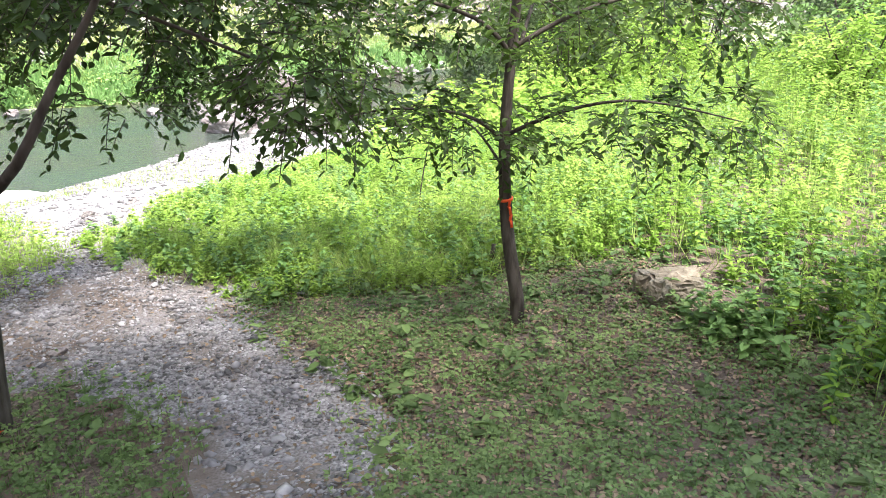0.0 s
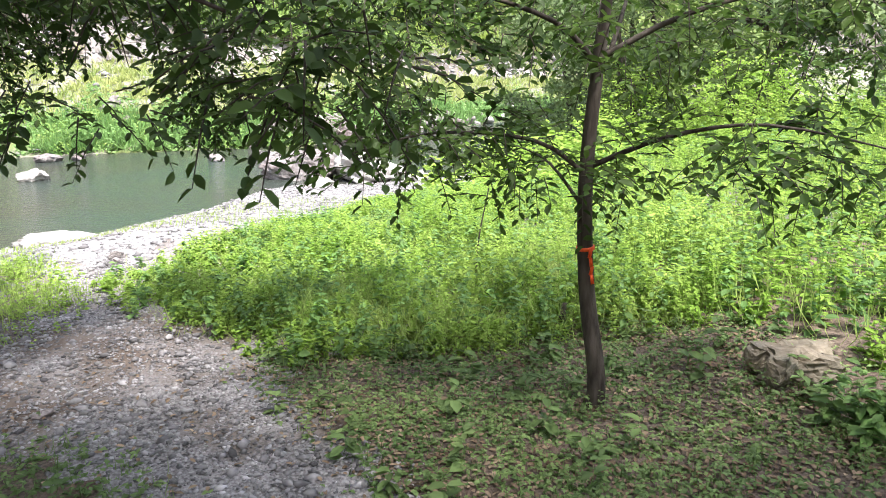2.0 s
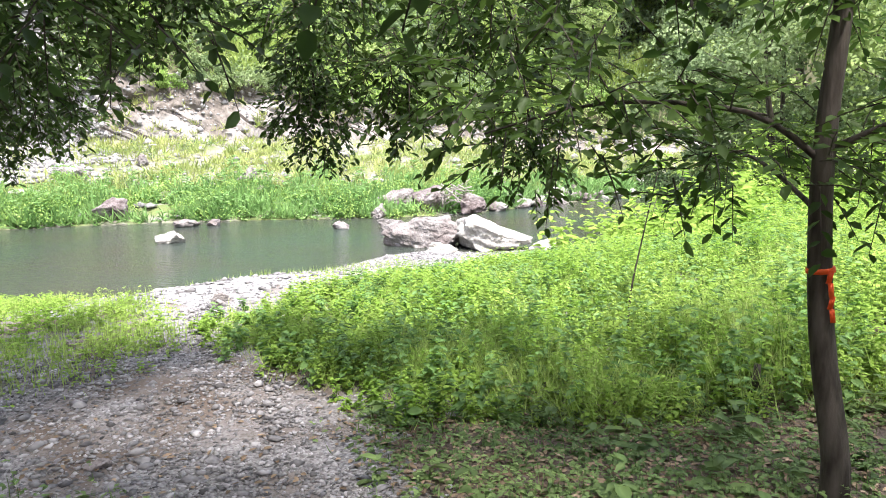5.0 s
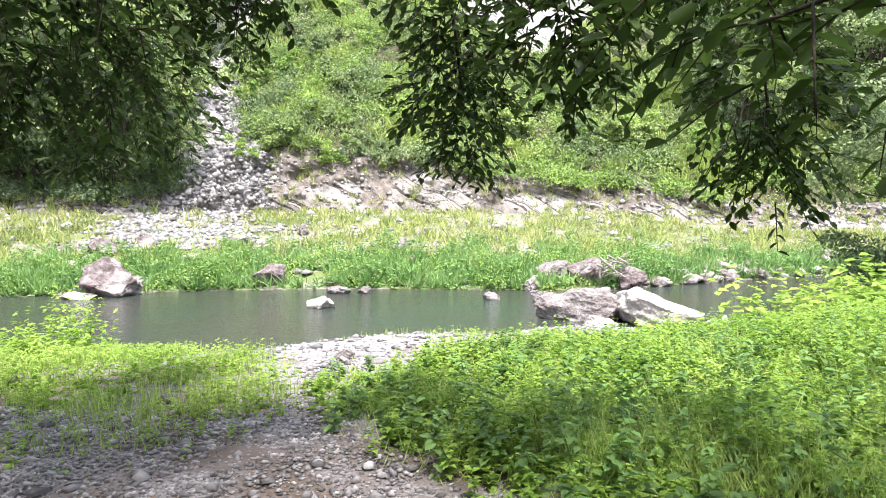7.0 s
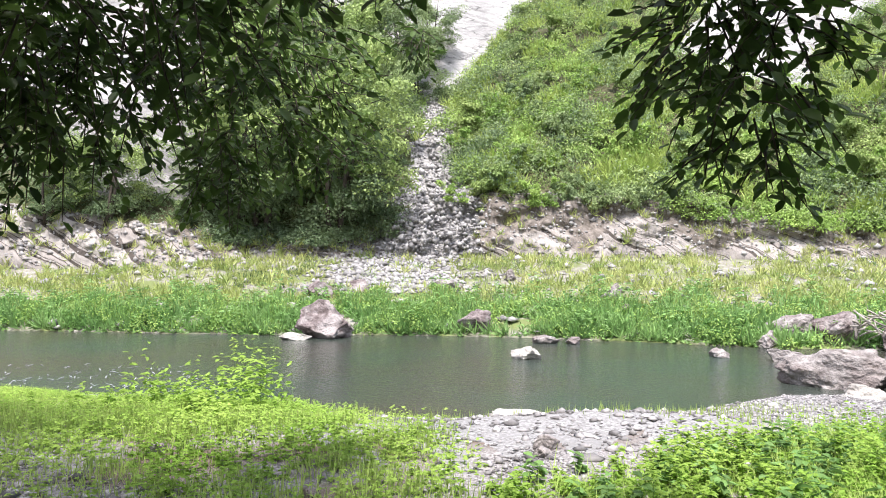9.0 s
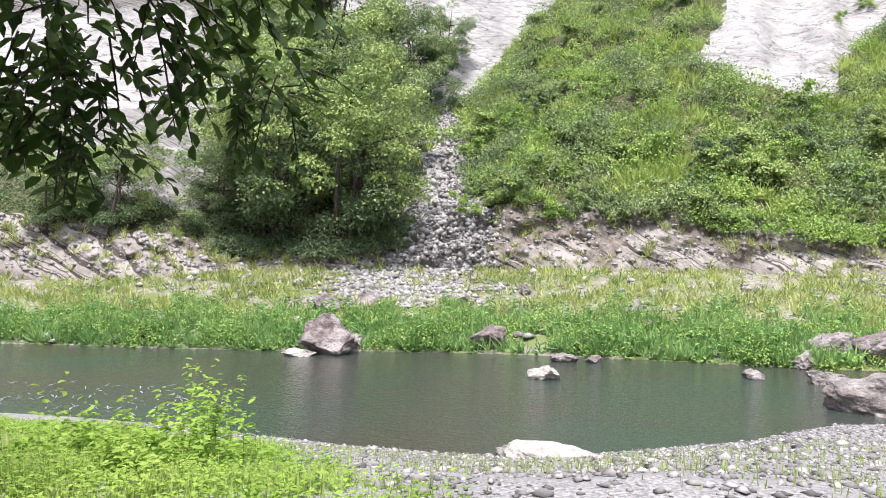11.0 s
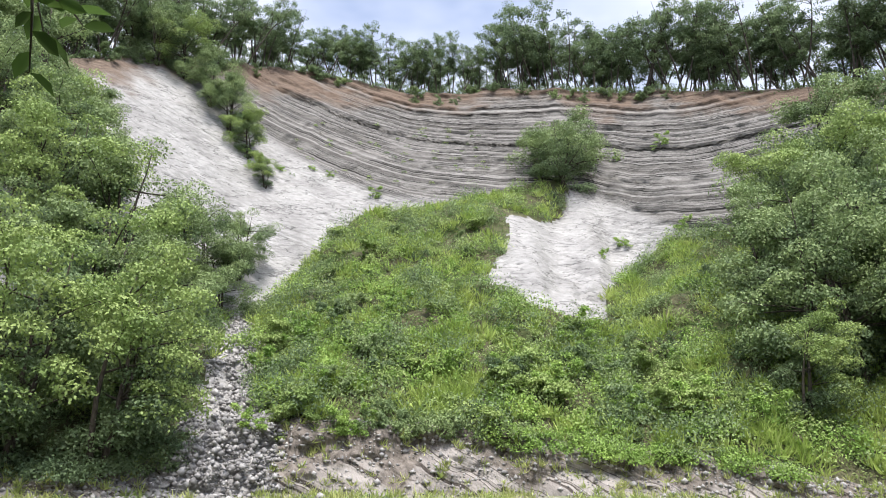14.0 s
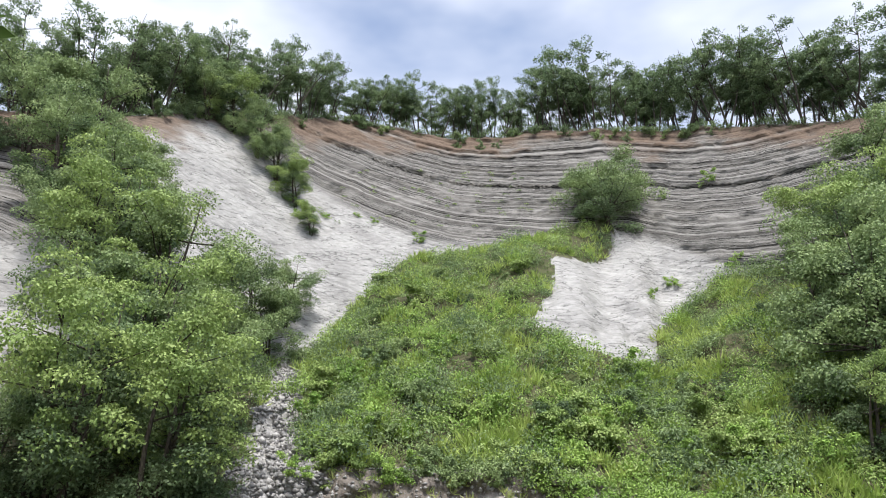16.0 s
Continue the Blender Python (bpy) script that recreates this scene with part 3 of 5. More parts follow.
def make_tree(name, height, spread, seed, leafmat, leaf=0.34, per_clump=70, clumps=70, low=0.25, trunk_r=0.16, trunks=1, thick=0.17, shade_leafmat=None, billow=(0.11, 0.25)):
    """A tree at the origin: tapered trunks with limbs that carry leaf clumps, and a ragged crown."""
    r = random.Random(seed)
    g = np.random.default_rng(seed)
    root = new(name)
    ends = []
    for q in range(trunks):
        bm = bmesh.new()
        lean = (r.uniform(-0.25, 0.25) * (trunks > 1), r.uniform(-0.25, 0.25) * (trunks > 1), 1)
        pts = limb_points((r.uniform(-0.3, 0.3) * (trunks > 1), r.uniform(-0.3, 0.3) * (trunks > 1), -0.5), lean, height * 0.9, 8, 0.10, r)
        rad = [trunk_r * (1 - 0.88 * i / 8) for i in range(9)]
        tube(bm, pts, rad, 6)
        for i in range(max(6, clumps // (5 * trunks))):
            s = r.uniform(low, 0.95)
            j = min(int(s * 8), 7)
            a = r.uniform(0, 2 * math.pi)
            reach = spread * (0.35 + 0.65 * math.sin(math.pi * min(1, (1 - s) / (1 - low) * 0.75 + 0.15))) * r.uniform(0.7, 1.1)
            lp = limb_points(pts[j], (math.cos(a), math.sin(a), r.uniform(0.15, 0.6)), reach, 5, 0.22, r)
            tube(bm, lp, [trunk_r * 0.32 * (1 - 0.85 * m / 5) for m in range(6)], 4)
            ends += lp[2:]
        ends += pts[6:]
        part("trunk", bm, M_BARK, root)
    ends = np.array([tuple(e) for e in ends])
    c = ends[g.integers(0, len(ends), clumps)] + g.normal(0, 0.07 * spread, (clumps, 3))
    size = spread * g.uniform(*billow, clumps)
    idx = np.repeat(np.arange(clumps), per_clump)
    off = unit(g.normal(0, 1, (len(idx), 3))) * g.uniform(0.1, 1, (len(idx), 1)) ** 0.3
    off[:, 2] = np.where(g.random(len(idx)) < 0.7, np.abs(off[:, 2]), off[:, 2]) * thick - 0.18 * (off[:, 0] ** 2 + off[:, 1] ** 2)
    base = c[idx] + off * size[idx][:, None]
    way = unit(g.normal(0, 1, off.shape) + off * 0.5 + np.array([0, 0, -0.35]))
    up = unit(unit(off) * 0.75 + np.array([0, 0, 0.6]) + g.normal(0, 0.35, off.shape))
    ln, wd = leaf * g.uniform(0.7, 1.3, len(idx)), leaf * 0.65
    # A darker material, where given, paints crown shade into the inner clumps.
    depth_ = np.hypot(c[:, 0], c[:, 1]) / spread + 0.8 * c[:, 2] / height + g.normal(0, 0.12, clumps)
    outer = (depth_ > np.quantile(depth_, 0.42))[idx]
    for nm, sel, m_ in (("crown", outer, leafmat), ("inner_foliage", ~outer, shade_leafmat or leafmat)):
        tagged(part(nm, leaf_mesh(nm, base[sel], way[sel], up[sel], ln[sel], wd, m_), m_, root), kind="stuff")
    return root


def cliff_at(b, e):
    """The place on the cliff seen from the terrace at this bearing and elevation, in degrees."""
    col = int(np.clip(round((b - CB[0]) / 0.3), 0, len(CB) - 1))
    d = np.hypot(CP[:, col, 0] - CX, CP[:, col, 1] - CY)
    el = np.degrees(np.arctan2(CP[:, col, 2] - EYE_Z, d))
    i = int(np.argmax(el >= e)) if (el >= e).any() else len(el) - 12
    return CP[i, col]


def stand(proto, p, scale=1.0, turn=0.0, lift=0.0):
    ob = copy_thing(proto, Matrix.Translation((p[0], p[1], p[2] + lift)) @ Matrix.Rotation(turn, 4, "Z"))
    ob.scale = (scale, scale, scale)
    return ob

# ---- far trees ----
# The slope trees take M_RIM as the painted shade inside their crowns.
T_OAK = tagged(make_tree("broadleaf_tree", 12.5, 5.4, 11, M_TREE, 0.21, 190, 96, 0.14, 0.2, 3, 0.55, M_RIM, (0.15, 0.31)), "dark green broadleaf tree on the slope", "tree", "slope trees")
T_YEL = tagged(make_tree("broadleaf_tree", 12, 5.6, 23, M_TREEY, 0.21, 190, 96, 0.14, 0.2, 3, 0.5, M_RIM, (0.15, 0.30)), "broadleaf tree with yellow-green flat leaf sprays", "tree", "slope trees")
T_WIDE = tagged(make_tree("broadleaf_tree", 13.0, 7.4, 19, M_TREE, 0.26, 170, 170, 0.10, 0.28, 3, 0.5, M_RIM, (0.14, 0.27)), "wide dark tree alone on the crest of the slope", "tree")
T_RIM = [tagged(make_tree("rim_tree", 20, 4.4, 31 + i, M_RIM, 0.31, 38, 105, 0.42, 0.2, 2, 0.5), "slender tall tree along the cliff rim", "tree", "rim trees") for i in range(3)]
T_BUSH = [tagged(make_tree("shrub", 2.8, 1.9, 41 + i, m_, 0.20, 34, 48, 0.02, 0.05, 1, 0.5), lab, "shrub", "slope shrubs") for i, (m_, lab) in enumerate([
    (M_TREE, "dark green leafy shrub on the slope"), (M_SHRUB, "fresh green leafy shrub on the slope"), (M_TREEY, "yellow-green leafy shrub on the slope"), (M_RIM, "deep green dense shrub on the slope")])]

pr = random.Random(5)
# bearing, elevation of the foot, size, kind
SLOPE_TREES = [
    (58.5, 1.6, 1.35, 1), (52.8, 1.5, 1.2, 1), (50.6, 3.4, 0.9, 0), (60.4, 2.8, 0.95, 0), (62.6, 2.6, 0.6, 0), (70.2, 2.4, 0.7, 1), (45.6, 12.2, 0.85, 0), (44.3, 15.4, 0.75, 0), (55, 7.2, 1.4, 1), (52.2, 8.0, 1.05, 0),
    (49.6, 11.6, 1.2, 0), (58.2, 9.5, 1.3, 0), (50.2, 7.4, 1.0, 0), (46.9, 14.2, 0.95, 0), (54, 12.6, 1.5, 0), (58, 14.5, 1.5, 1), (60.2, 17.0, 1.2, 0),
    (57.5, 19.0, 1.35, 0), (62.5, 22.0, 1.3, 0), (60.5, 20.5, 1.3, 1), (74, 2.4, 0.65, 1), (56.5, 23.8, 0.8, 0), (61, 25.5, 1.4, 0), (65, 25, 1.5, 0),
    (0.5, 7.5, 1.5, 0), (-2.5, 6.0, 1.5, 0), (-5.5, 9.0, 1.7, 0), (-1.0, 12.5, 1.5, 0), (-4, 15, 1.6, 1), (-7.5, 5.0, 1.4, 0), (-9, 12, 1.6, 0), (-12, 6, 1.6, 0),
    (2.9, 12.0, 1.15, 0), (0.8, 17.2, 1.25, 1), (-2.5, 19.5, 1.5, 0), (-7, 19, 1.6, 0), (-16, 8, 1.8, 0), (-20, 6, 1.9, 1), (1.6, 4.2, 0.8, 1),
    (46.3, 26.6, 0.95, 0), (48.0, 28.2, 1.0, 0), (44.4, 24.6, 0.75, 1), (50.0, 29.8, 1.0, 1), (43.0, 22.6, 0.5, 1), (52.5, 30.5, 1.1, 0),
]
for b, e, s, kind in SLOPE_TREES:
    stand((T_OAK, T_YEL)[kind], cliff_at(b, e), s, pr.uniform(0, 6.3))
stand(T_WIDE, cliff_at(17.5, 22.8), 1.15, 0.6, -0.5)
# trees on the near bank upstream
for x, y, s, kind in [(5, 30, 0.75, 0), (9, 27, 0.8, 1), (13, 24, 0.85, 0), (3.5, 35, 0.8, 0), (16, 19, 0.8, 0), (8, 36, 1.0, 1), (18, 28, 1.0, 0)]:
    tagged(stand((T_OAK, T_YEL)[kind], (x, y, float(ground_z(np.array(x), np.array(y)))), s, pr.uniform(0, 6.3)), "leafy broadleaf tree on the near river bank", "tree", "bank trees")
b = -14.0
while b < 78:
    e = float(interp(b, RIM_E))
    p = cliff_at(b, e - 0.1)
    for depth in (pr.uniform(0.5, 4.0), pr.uniform(5.0, 11.0)):
        q = Vector((p[0] - CX, p[1] - CY, 0)).normalized() * depth
        stand(T_RIM[pr.randrange(3)], (p[0] + q.x, p[1] + q.y, p[2] + 0.3), pr.uniform(0.72, 1.05) * (1.2 if b < 20 else 0.86 if b < 44 else 1.0), pr.uniform(0, 6.3))
    b += pr.uniform(0.7, 1.25)
for i in range(190):
    b = pr.uniform(2, 43)
    e = 4.0 + (float(interp(b, APRON_E)) - 4.4) * pr.random() ** 1.25
    if e > 11.5 and 8 < b < 25:
        e = pr.uniform(4.0, 11)
    dark = noise.noise(Vector((b * 0.16, e * 0.30, 3.0))) + pr.uniform(-0.35, 0.35)
    stand(T_BUSH[3 if dark > 0.32 else 0 if dark > 0.12 else 1 if dark > -0.22 else 2], cliff_at(b, e), pr.choice((0.45, 0.6, 0.75, 0.9, 1.2)), pr.uniform(0, 6.3), -0.3)
for i in range(34):
    b = pr.uniform(4, 62)
    stand(T_BUSH[(0, 3)[i % 2]], cliff_at(b, float(interp(b, RIM_E)) - pr.uniform(0.1, 0.8)), pr.uniform(0.5, 1.1), pr.uniform(0, 6.3), -0.3)
for b, e, s in [(34.0, 22.4, 0.8), (9.2, 25.4, 0.9), (13.0, 24.6, 0.5), (44.6, 25.2, 0.9), (44.0, 23.9, 0.7), (41.8, 24.0, 0.5), (39.0, 24.3, 0.4), (37.4, 23.9, 0.4), (14.6, 17.2, 0.7), (13.0, 18.0, 0.7), (25.2, 20.6, 0.5), (8, 19, 0.9)]:
    stand(T_BUSH[1], cliff_at(b, e), s, pr.uniform(0, 6.3), -0.3)
for t in (T_OAK, T_YEL, T_WIDE, *T_BUSH, *T_RIM):
    for o in (t, *t.children_recursive):
        bpy.data.objects.remove(o)


# ---- rocks ----
def rock_mesh(name, size, seed, material, cuts=16, subdiv=5, rough_=0.30):
    """A boulder: a ball planed off by flat breaks, then worn and roughened."""
    r = random.Random(seed)
    bm = bmesh.new()
    bmesh.ops.create_icosphere(bm, subdivisions=subdiv, radius=1.0)
    planes = [(Vector((r.gauss(0, 1), r.gauss(0, 1), r.gauss(0, 0.8))).normalized(), r.uniform(0.48, 0.80)) for _ in range(cuts)]
    for v in bm.verts:
        for n_, d in planes:
            h = v.co.dot(n_) - d
            if h > 0:
                v.co -= n_ * h * 0.98
        q = v.co * 2.4 + Vector((seed, seed * 0.7, 0))
        v.co *= 1 + rough_ * noise.fractal(q, 0.8, 2.2, 5) * 0.6
        v.co = Vector((v.co.x * size[0] / 2.1, v.co.y * size[1] / 2.1, v.co.z * size[2] / 2.0))
    me = bpy.data.meshes.new(name)
    bm.to_mesh(me)
    bm.free()
    me.materials.append(material)
    me.polygons.foreach_set("use_smooth", np.ones(len(me.polygons), dtype=bool))
    return me


def rock(name, x, y, z, size, seed, material, label, turn=0.0, tilt=0.0, group=""):
    ob = new(name, rock_mesh(name, size, seed, material))
    ob.matrix_world = Matrix.Translation((x, y, z)) @ Matrix.Rotation(radians(turn), 4, "Z") @ Matrix.Rotation(radians(tilt), 4, "Y")
    return tagged(ob, label, "rock", group)


rock("boulder", -8.15, 30.0, 0.38, (4.5, 2.6, 1.9), 3, M_BOULD, "large flat-topped grey boulder at the water's edge", 10)
rock("boulder", -5.75, 30.1, 0.4, (4.9, 2.8, 2.1), 8, M_PALE, "large pale boulder leaning at the water's edge", -18, 9)
rock("boulder", -30.35, 27.45, 0.5, (4.2, 2.8, 2.4), 12, M_PURPLE, "big purplish boulder standing in the river", 25)
rock("flat_stone", -30.6, 25.9, 0.1, (2.2, 1.2, 0.6), 14, M_PALE, "flat pale stone beside the boulder in the river", 40)
rock("river_stone", -18.7, 28.4, 0.12, (1.8, 1.2, 0.95), 15, M_PALE, "rounded pale stone in midstream", 30)
rock("river_stone", -13.4, 34.0, 0.05, (1.2, 0.8, 0.55), 17, M_BOULD, "small grey stone in midstream", 15, 10)
rock("river_stone", -11.1, 34.4, 0.12, (1.7, 1.2, 0.9), 18, M_BOULD, "grey stone in midstream near the driftwood", 10)
rock("boulder", -25.75, 33.3, 0.55, (2.1, 1.6, 1.9), 21, M_PURPLE, "dark brown boulder at the far waterline", 35)
rock("river_stone", -21.0, 32.9, 0.15, (1.3, 0.9, 0.7), 22, M_BOULD, "grey stone at the far waterline", 20)
rock("river_stone", -19.9, 33.5, 0.12, (1.0, 0.7, 0.5), 23, M_BOULD, "grey stone at the far waterline", 60)


def plain(x, y):
    return float(ground_z(np.array(x), np.array(y)))


def polar(b, r):
    return CX - r * math.sin(radians(b)), CY + r * math.cos(radians(b))


for b, r, size, seed, m, label in [
    (29.2, 37.5, (1.9, 1.2, 1.7), 25, M_BOULD, "pointed grey boulder in the flood plain grass"),
    (28.0, 34.6, (1.2, 0.9, 1.2), 26, M_PURPLE, "dark boulder in the flood plain grass"),
    (54.5, 39.5, (3.2, 2.2, 1.9), 27, M_PURPLE, "purplish boulder on the far gravel bank"),
    (57.0, 37.0, (2.0, 1.3, 0.7), 28, M_PALE, "flat pale slab on the far bank"),
    (51.0, 40.0, (2.0, 1.4, 1.4), 29, M_PURPLE, "brown boulder on the far gravel bank"),
    (47.5, 37.5, (3.0, 1.6, 0.7), 30, M_PALE, "flat pale slab on the far bank"),
    (43.4, 40.5, (1.9, 1.3, 1.3), 31, M_BOULD, "grey boulder on the far bank"),
    (38.0, 43.5, (1.5, 1.1, 1.0), 33, M_BOULD, "grey boulder on the far bank"),
    (35.8, 42.5, (1.4, 1.1, 0.9), 34, M_PALE, "pale boulder on the far bank"),
]:
    x, y = polar(b, r)
    rock("boulder", x, y, plain(x, y) + size[2] * 0.22, size, seed, m, label, seed * 31 % 180)
rock("leaning_slab", -12.7, 40.2, 0.7, (3.2, 1.5, 1.6), 36, M_BOULD, "slanting grey rock slab on the far shore", 15, -35)
rock("boulder", -10.7, 40.4, 0.6, (2.8, 2.0, 1.9), 37, M_PURPLE, "blocky brown boulder under driftwood", 15)
rock("boulder", -8.4, 41.0, 0.55, (2.0, 1.5, 1.7), 38, M_PURPLE, "brown boulder beside driftwood", 50)
rock("boulder", -13.0, 38.3, 0.25, (1.4, 1.0, 0.9), 39, M_BOULD, "grey boulder on the far shore", 80)
rr = random.Random(9)
shore_meshes = [rock_mesh("shore_stone", (1, 0.8, 0.6), 60 + i, (M_BOULD, M_PALE, M_PURPLE)[i % 3], subdiv=3) for i in range(6)]
for i in range(70):
    b = rr.uniform(-6, 6)
    r = float(interp(b, FAR_SHORE)) + rr.uniform(-0.6, 6.5) * rr.random() ** 0.5
    x, y = polar(b, r)
    s = rr.uniform(0.35, 1.5)
    ob = new("shore_stone", shore_meshes[i % 6])
    ob.matrix_world = Matrix.Translation((x, y, max(plain(x, y), 0) + 0.12 * s)) @ Matrix.Rotation(rr.uniform(0, 6), 4, "Z") @ Matrix.Diagonal((s, s, s, 1))
    tagged(ob, "angular grey stone on the rocky far shore", "stone", "far shore stones")


# ---- near plants ----
def folded_leaves(name, base, way, up, length, width, material, droop=0.2):
    """Pointed leaves, each two halves folded along the midrib, in one mesh."""
    way = unit(way)
    side = unit(np.cross(way, up))
    nrm = np.cross(side, way)
    n = len(base)
    L, W = np.broadcast_to(length, (n,))[:, None], np.broadcast_to(width, (n,))[:, None]
    tip = base + way * L - nrm * L * droop
    lo, hi = base + way * L * 0.27, base + way * L * 0.66 - nrm * L * droop * 0.45
    v = np.stack([base, lo + side * W * 0.40 + nrm * W * 0.16, hi + side * W * 0.46 + nrm * W * 0.18, tip,
                  hi - side * W * 0.46 + nrm * W * 0.18, lo - side * W * 0.40 + nrm * W * 0.16], 1)
    me = bpy.data.meshes.new(name)
    me.vertices.add(n * 6)
    me.vertices.foreach_set("co", v.reshape(-1))
    f = (np.arange(n)[:, None] * 6 + np.array([0, 1, 2, 3, 0, 3, 4, 5])).reshape(-1)
    me.loops.add(len(f))
    me.loops.foreach_set("vertex_index", f.astype(np.int32))
    me.polygons.add(n * 2)
    me.polygons.foreach_set("loop_start", np.arange(0, n * 8, 4, dtype=np.int32))
    me.materials.append(material)
    me.update()
    me.validate()
    return me


def scatter(g, poly, per_m2, clump=0.0):
    """Random spots in a polygon of the plan, thinned into patches."""
    p = np.array(poly, float)
    lo, hi = p.min(0), p.max(0)
    n = int((hi[0] - lo[0]) * (hi[1] - lo[1]) * per_m2)
    x, y = g.uniform(lo[0], hi[0], n), g.uniform(lo[1], hi[1], n)
    k = inside(x, y, poly)
    x, y = x[k], y[k]
    if clump:
        d = np.array([noise.noise(Vector((a * 0.9, b * 0.9, 5))) + 0.5 * noise.noise(Vector((a * 2.7, b * 2.7, 8))) for a, b in zip(x, y)])
        k = d > g.uniform(-0.9, 0.3, len(x)) * clump
        x, y = x[k], y[k]
    x, y = x + g.normal(0, 0.16, len(x)), y + g.normal(0, 0.16, len(y))
    return x, y, ground_z(x, y)


def patchy(x, y, s=0.7, lo=0.45, hi=1.5):
    """A height factor that changes in patches over the plan."""
    d = np.array([noise.noise(Vector((a * s, b * s, 11))) + 0.6 * noise.noise(Vector((a * s * 2.6, b * s * 2.6, 17))) for a, b in zip(x, y)])
    return np.clip(1 + 1.3 * d, lo, hi)


def stuff(name, me, label, category):
    return tagged(new(name, me), label, category, kind="stuff")


def blades(g, x, y, z, height, width, material, lean=0.35):
    """Grass blades: slim pointed leaves from the ground."""
    n = len(x)
    a = g.uniform(0, 2 * np.pi, n)
    way = np.stack([np.cos(a) * lean, np.sin(a) * lean, np.ones(n)], 1) + g.normal(0, 0.12, (n, 3))
    up = np.stack([np.cos(a), np.sin(a), np.full(n, 0.2)], 1)
    return leaf_mesh("blades", np.stack([x, y, z - 0.02], 1), way, up, height * g.uniform(0.55, 1.25, n), width, material, 0.22)


def herbs(g, x, y, z, height, leaf, nodes, material, spread=0.5):
    """Upright herbs: stems with whorls of leaves, widest in the upper half."""
    n = len(x)
    h = np.broadcast_to(height, (n,)) * g.uniform(0.6, 1.25, n)
    k = np.repeat(np.arange(n), nodes * 3)
    s = np.tile(np.repeat(np.linspace(0.05, 1.0, nodes), 3), n) + g.normal(0, 0.04, len(k))
    a = g.uniform(0, 2 * np.pi, len(k))
    tilt = g.normal(0, 0.13, (n, 2))
    base = np.stack([x[k] + tilt[k, 0] * h[k] * s, y[k] + tilt[k, 1] * h[k] * s, z[k] + h[k] * s], 1)
    way = np.stack([np.cos(a), np.sin(a), g.uniform(-0.25, 0.45, len(k))], 1)
    up = unit(np.array([0, 0, 1.0]) + g.normal(0, 0.25, (len(k), 3)))
    size = np.broadcast_to(leaf, (n,))[k] * g.uniform(0.6, 1.3, len(k)) * (1.15 - 0.45 * s)
    make = folded_leaves if np.mean(leaf) > 0.07 else leaf_mesh
    me = make("herb_leaves", base, way, up, size, size * spread, material)
    stem = leaf_mesh("stems", np.stack([x, y, z - 0.03], 1), np.stack([tilt[:, 0], tilt[:, 1], np.ones(n)], 1),
                     np.stack([np.cos(a[:n]), np.sin(a[:n]), np.zeros(n)], 1), h * 0.96, 0.004 + 0.003 * h, M_WEED2, 0.0)
    return me, stem


def sow(name, label, g, xyz, height, leaf, nodes, material, spread=0.5):
    leaves, stems = herbs(g, *xyz, height, leaf, nodes, material, spread)
    root = stuff(name, leaves, label, "weeds")
    ob = part("stem", stems, material, root)
    return tagged(ob, kind="stuff")


g1 = np.random.default_rng(101)
RIGHT_PATCH = [(-4.9, 9.35), (-3.8, 8.35), (-2.9, 7.75), (-1.9, 7.3), (-0.5, 7.5), (0.3, 7.5), (1.0, 7.9), (1.7, 7.6), (2.6, 9), (2.5, 15), (0.5, 20), (-1.8, 20), (-3.0, 16), (-3.6, 13.2), (-4.0, 11.6), (-4.3, 10.0)]
LEFT_PATCH = [(-4.8, 8.5), (-5.2, 9.2), (-6.1, 9.9), (-7.0, 10.6), (-8.3, 11.0), (-10, 11.6), (-15, 12.4), (-20, 11), (-20, 6.5), (-13, 6.8), (-8, 7.5), (-6.5, 7.8), (-5.7, 8.1)]
TALL_RIGHT = [(1.4, 7.6), (2.9, 6.8), (3.0, 5.4), (3.1, 4.4), (2.8, 2.6), (5, 1.5), (8, 5), (9.5, 12), (8, 18), (1.0, 18), (1.9, 11)]
BANK_RIGHT = [(8, 4), (16, 4), (22, 14), (18, 27), (3, 25), (1.0, 18), (8, 18), (9.5, 12)]
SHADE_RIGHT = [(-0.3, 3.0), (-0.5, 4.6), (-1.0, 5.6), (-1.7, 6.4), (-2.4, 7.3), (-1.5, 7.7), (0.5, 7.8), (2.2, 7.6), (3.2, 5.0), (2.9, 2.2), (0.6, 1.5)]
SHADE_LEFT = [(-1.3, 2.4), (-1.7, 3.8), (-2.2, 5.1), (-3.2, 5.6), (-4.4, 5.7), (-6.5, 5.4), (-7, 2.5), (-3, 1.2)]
FAR_RIGHT = [(-2.5, 20), (2, 15), (4, 22), (22, 22), (26, 45), (8, 42), (-1.0, 28)]

x, y, z = scatter(g1, RIGHT_PATCH, 150, 1.5)
sow("green_weeds", "bright green leafy weeds beside the gravel path", g1, (x, y, z), np.clip(0.16 + 0.07 * (x + 4.5), 0.14, 0.6) * np.clip(0.45 + 0.35 * (y - 7.4), 0.45, 1.0) * np.clip(1 - 0.09 * (y - 11), 0.35, 1) * patchy(x, y, 1.3, 0.25, 1.7) * 0.9, 0.069, 8, M_WEED, 0.55)
x, y, z = scatter(g1, RIGHT_PATCH, 22, 1.6)
sow("broad_weeds", "deeper green broad-leaved weeds among the bright ones", g1, (x, y, z), np.clip(0.2 + 0.07 * (x + 4.5), 0.16, 0.6) * np.clip(1 - 0.09 * (y - 11), 0.35, 1), 0.10, 6, M_WEED2, 0.6)
x, y, z = scatter(g1, RIGHT_PATCH, 1100, 0.7)
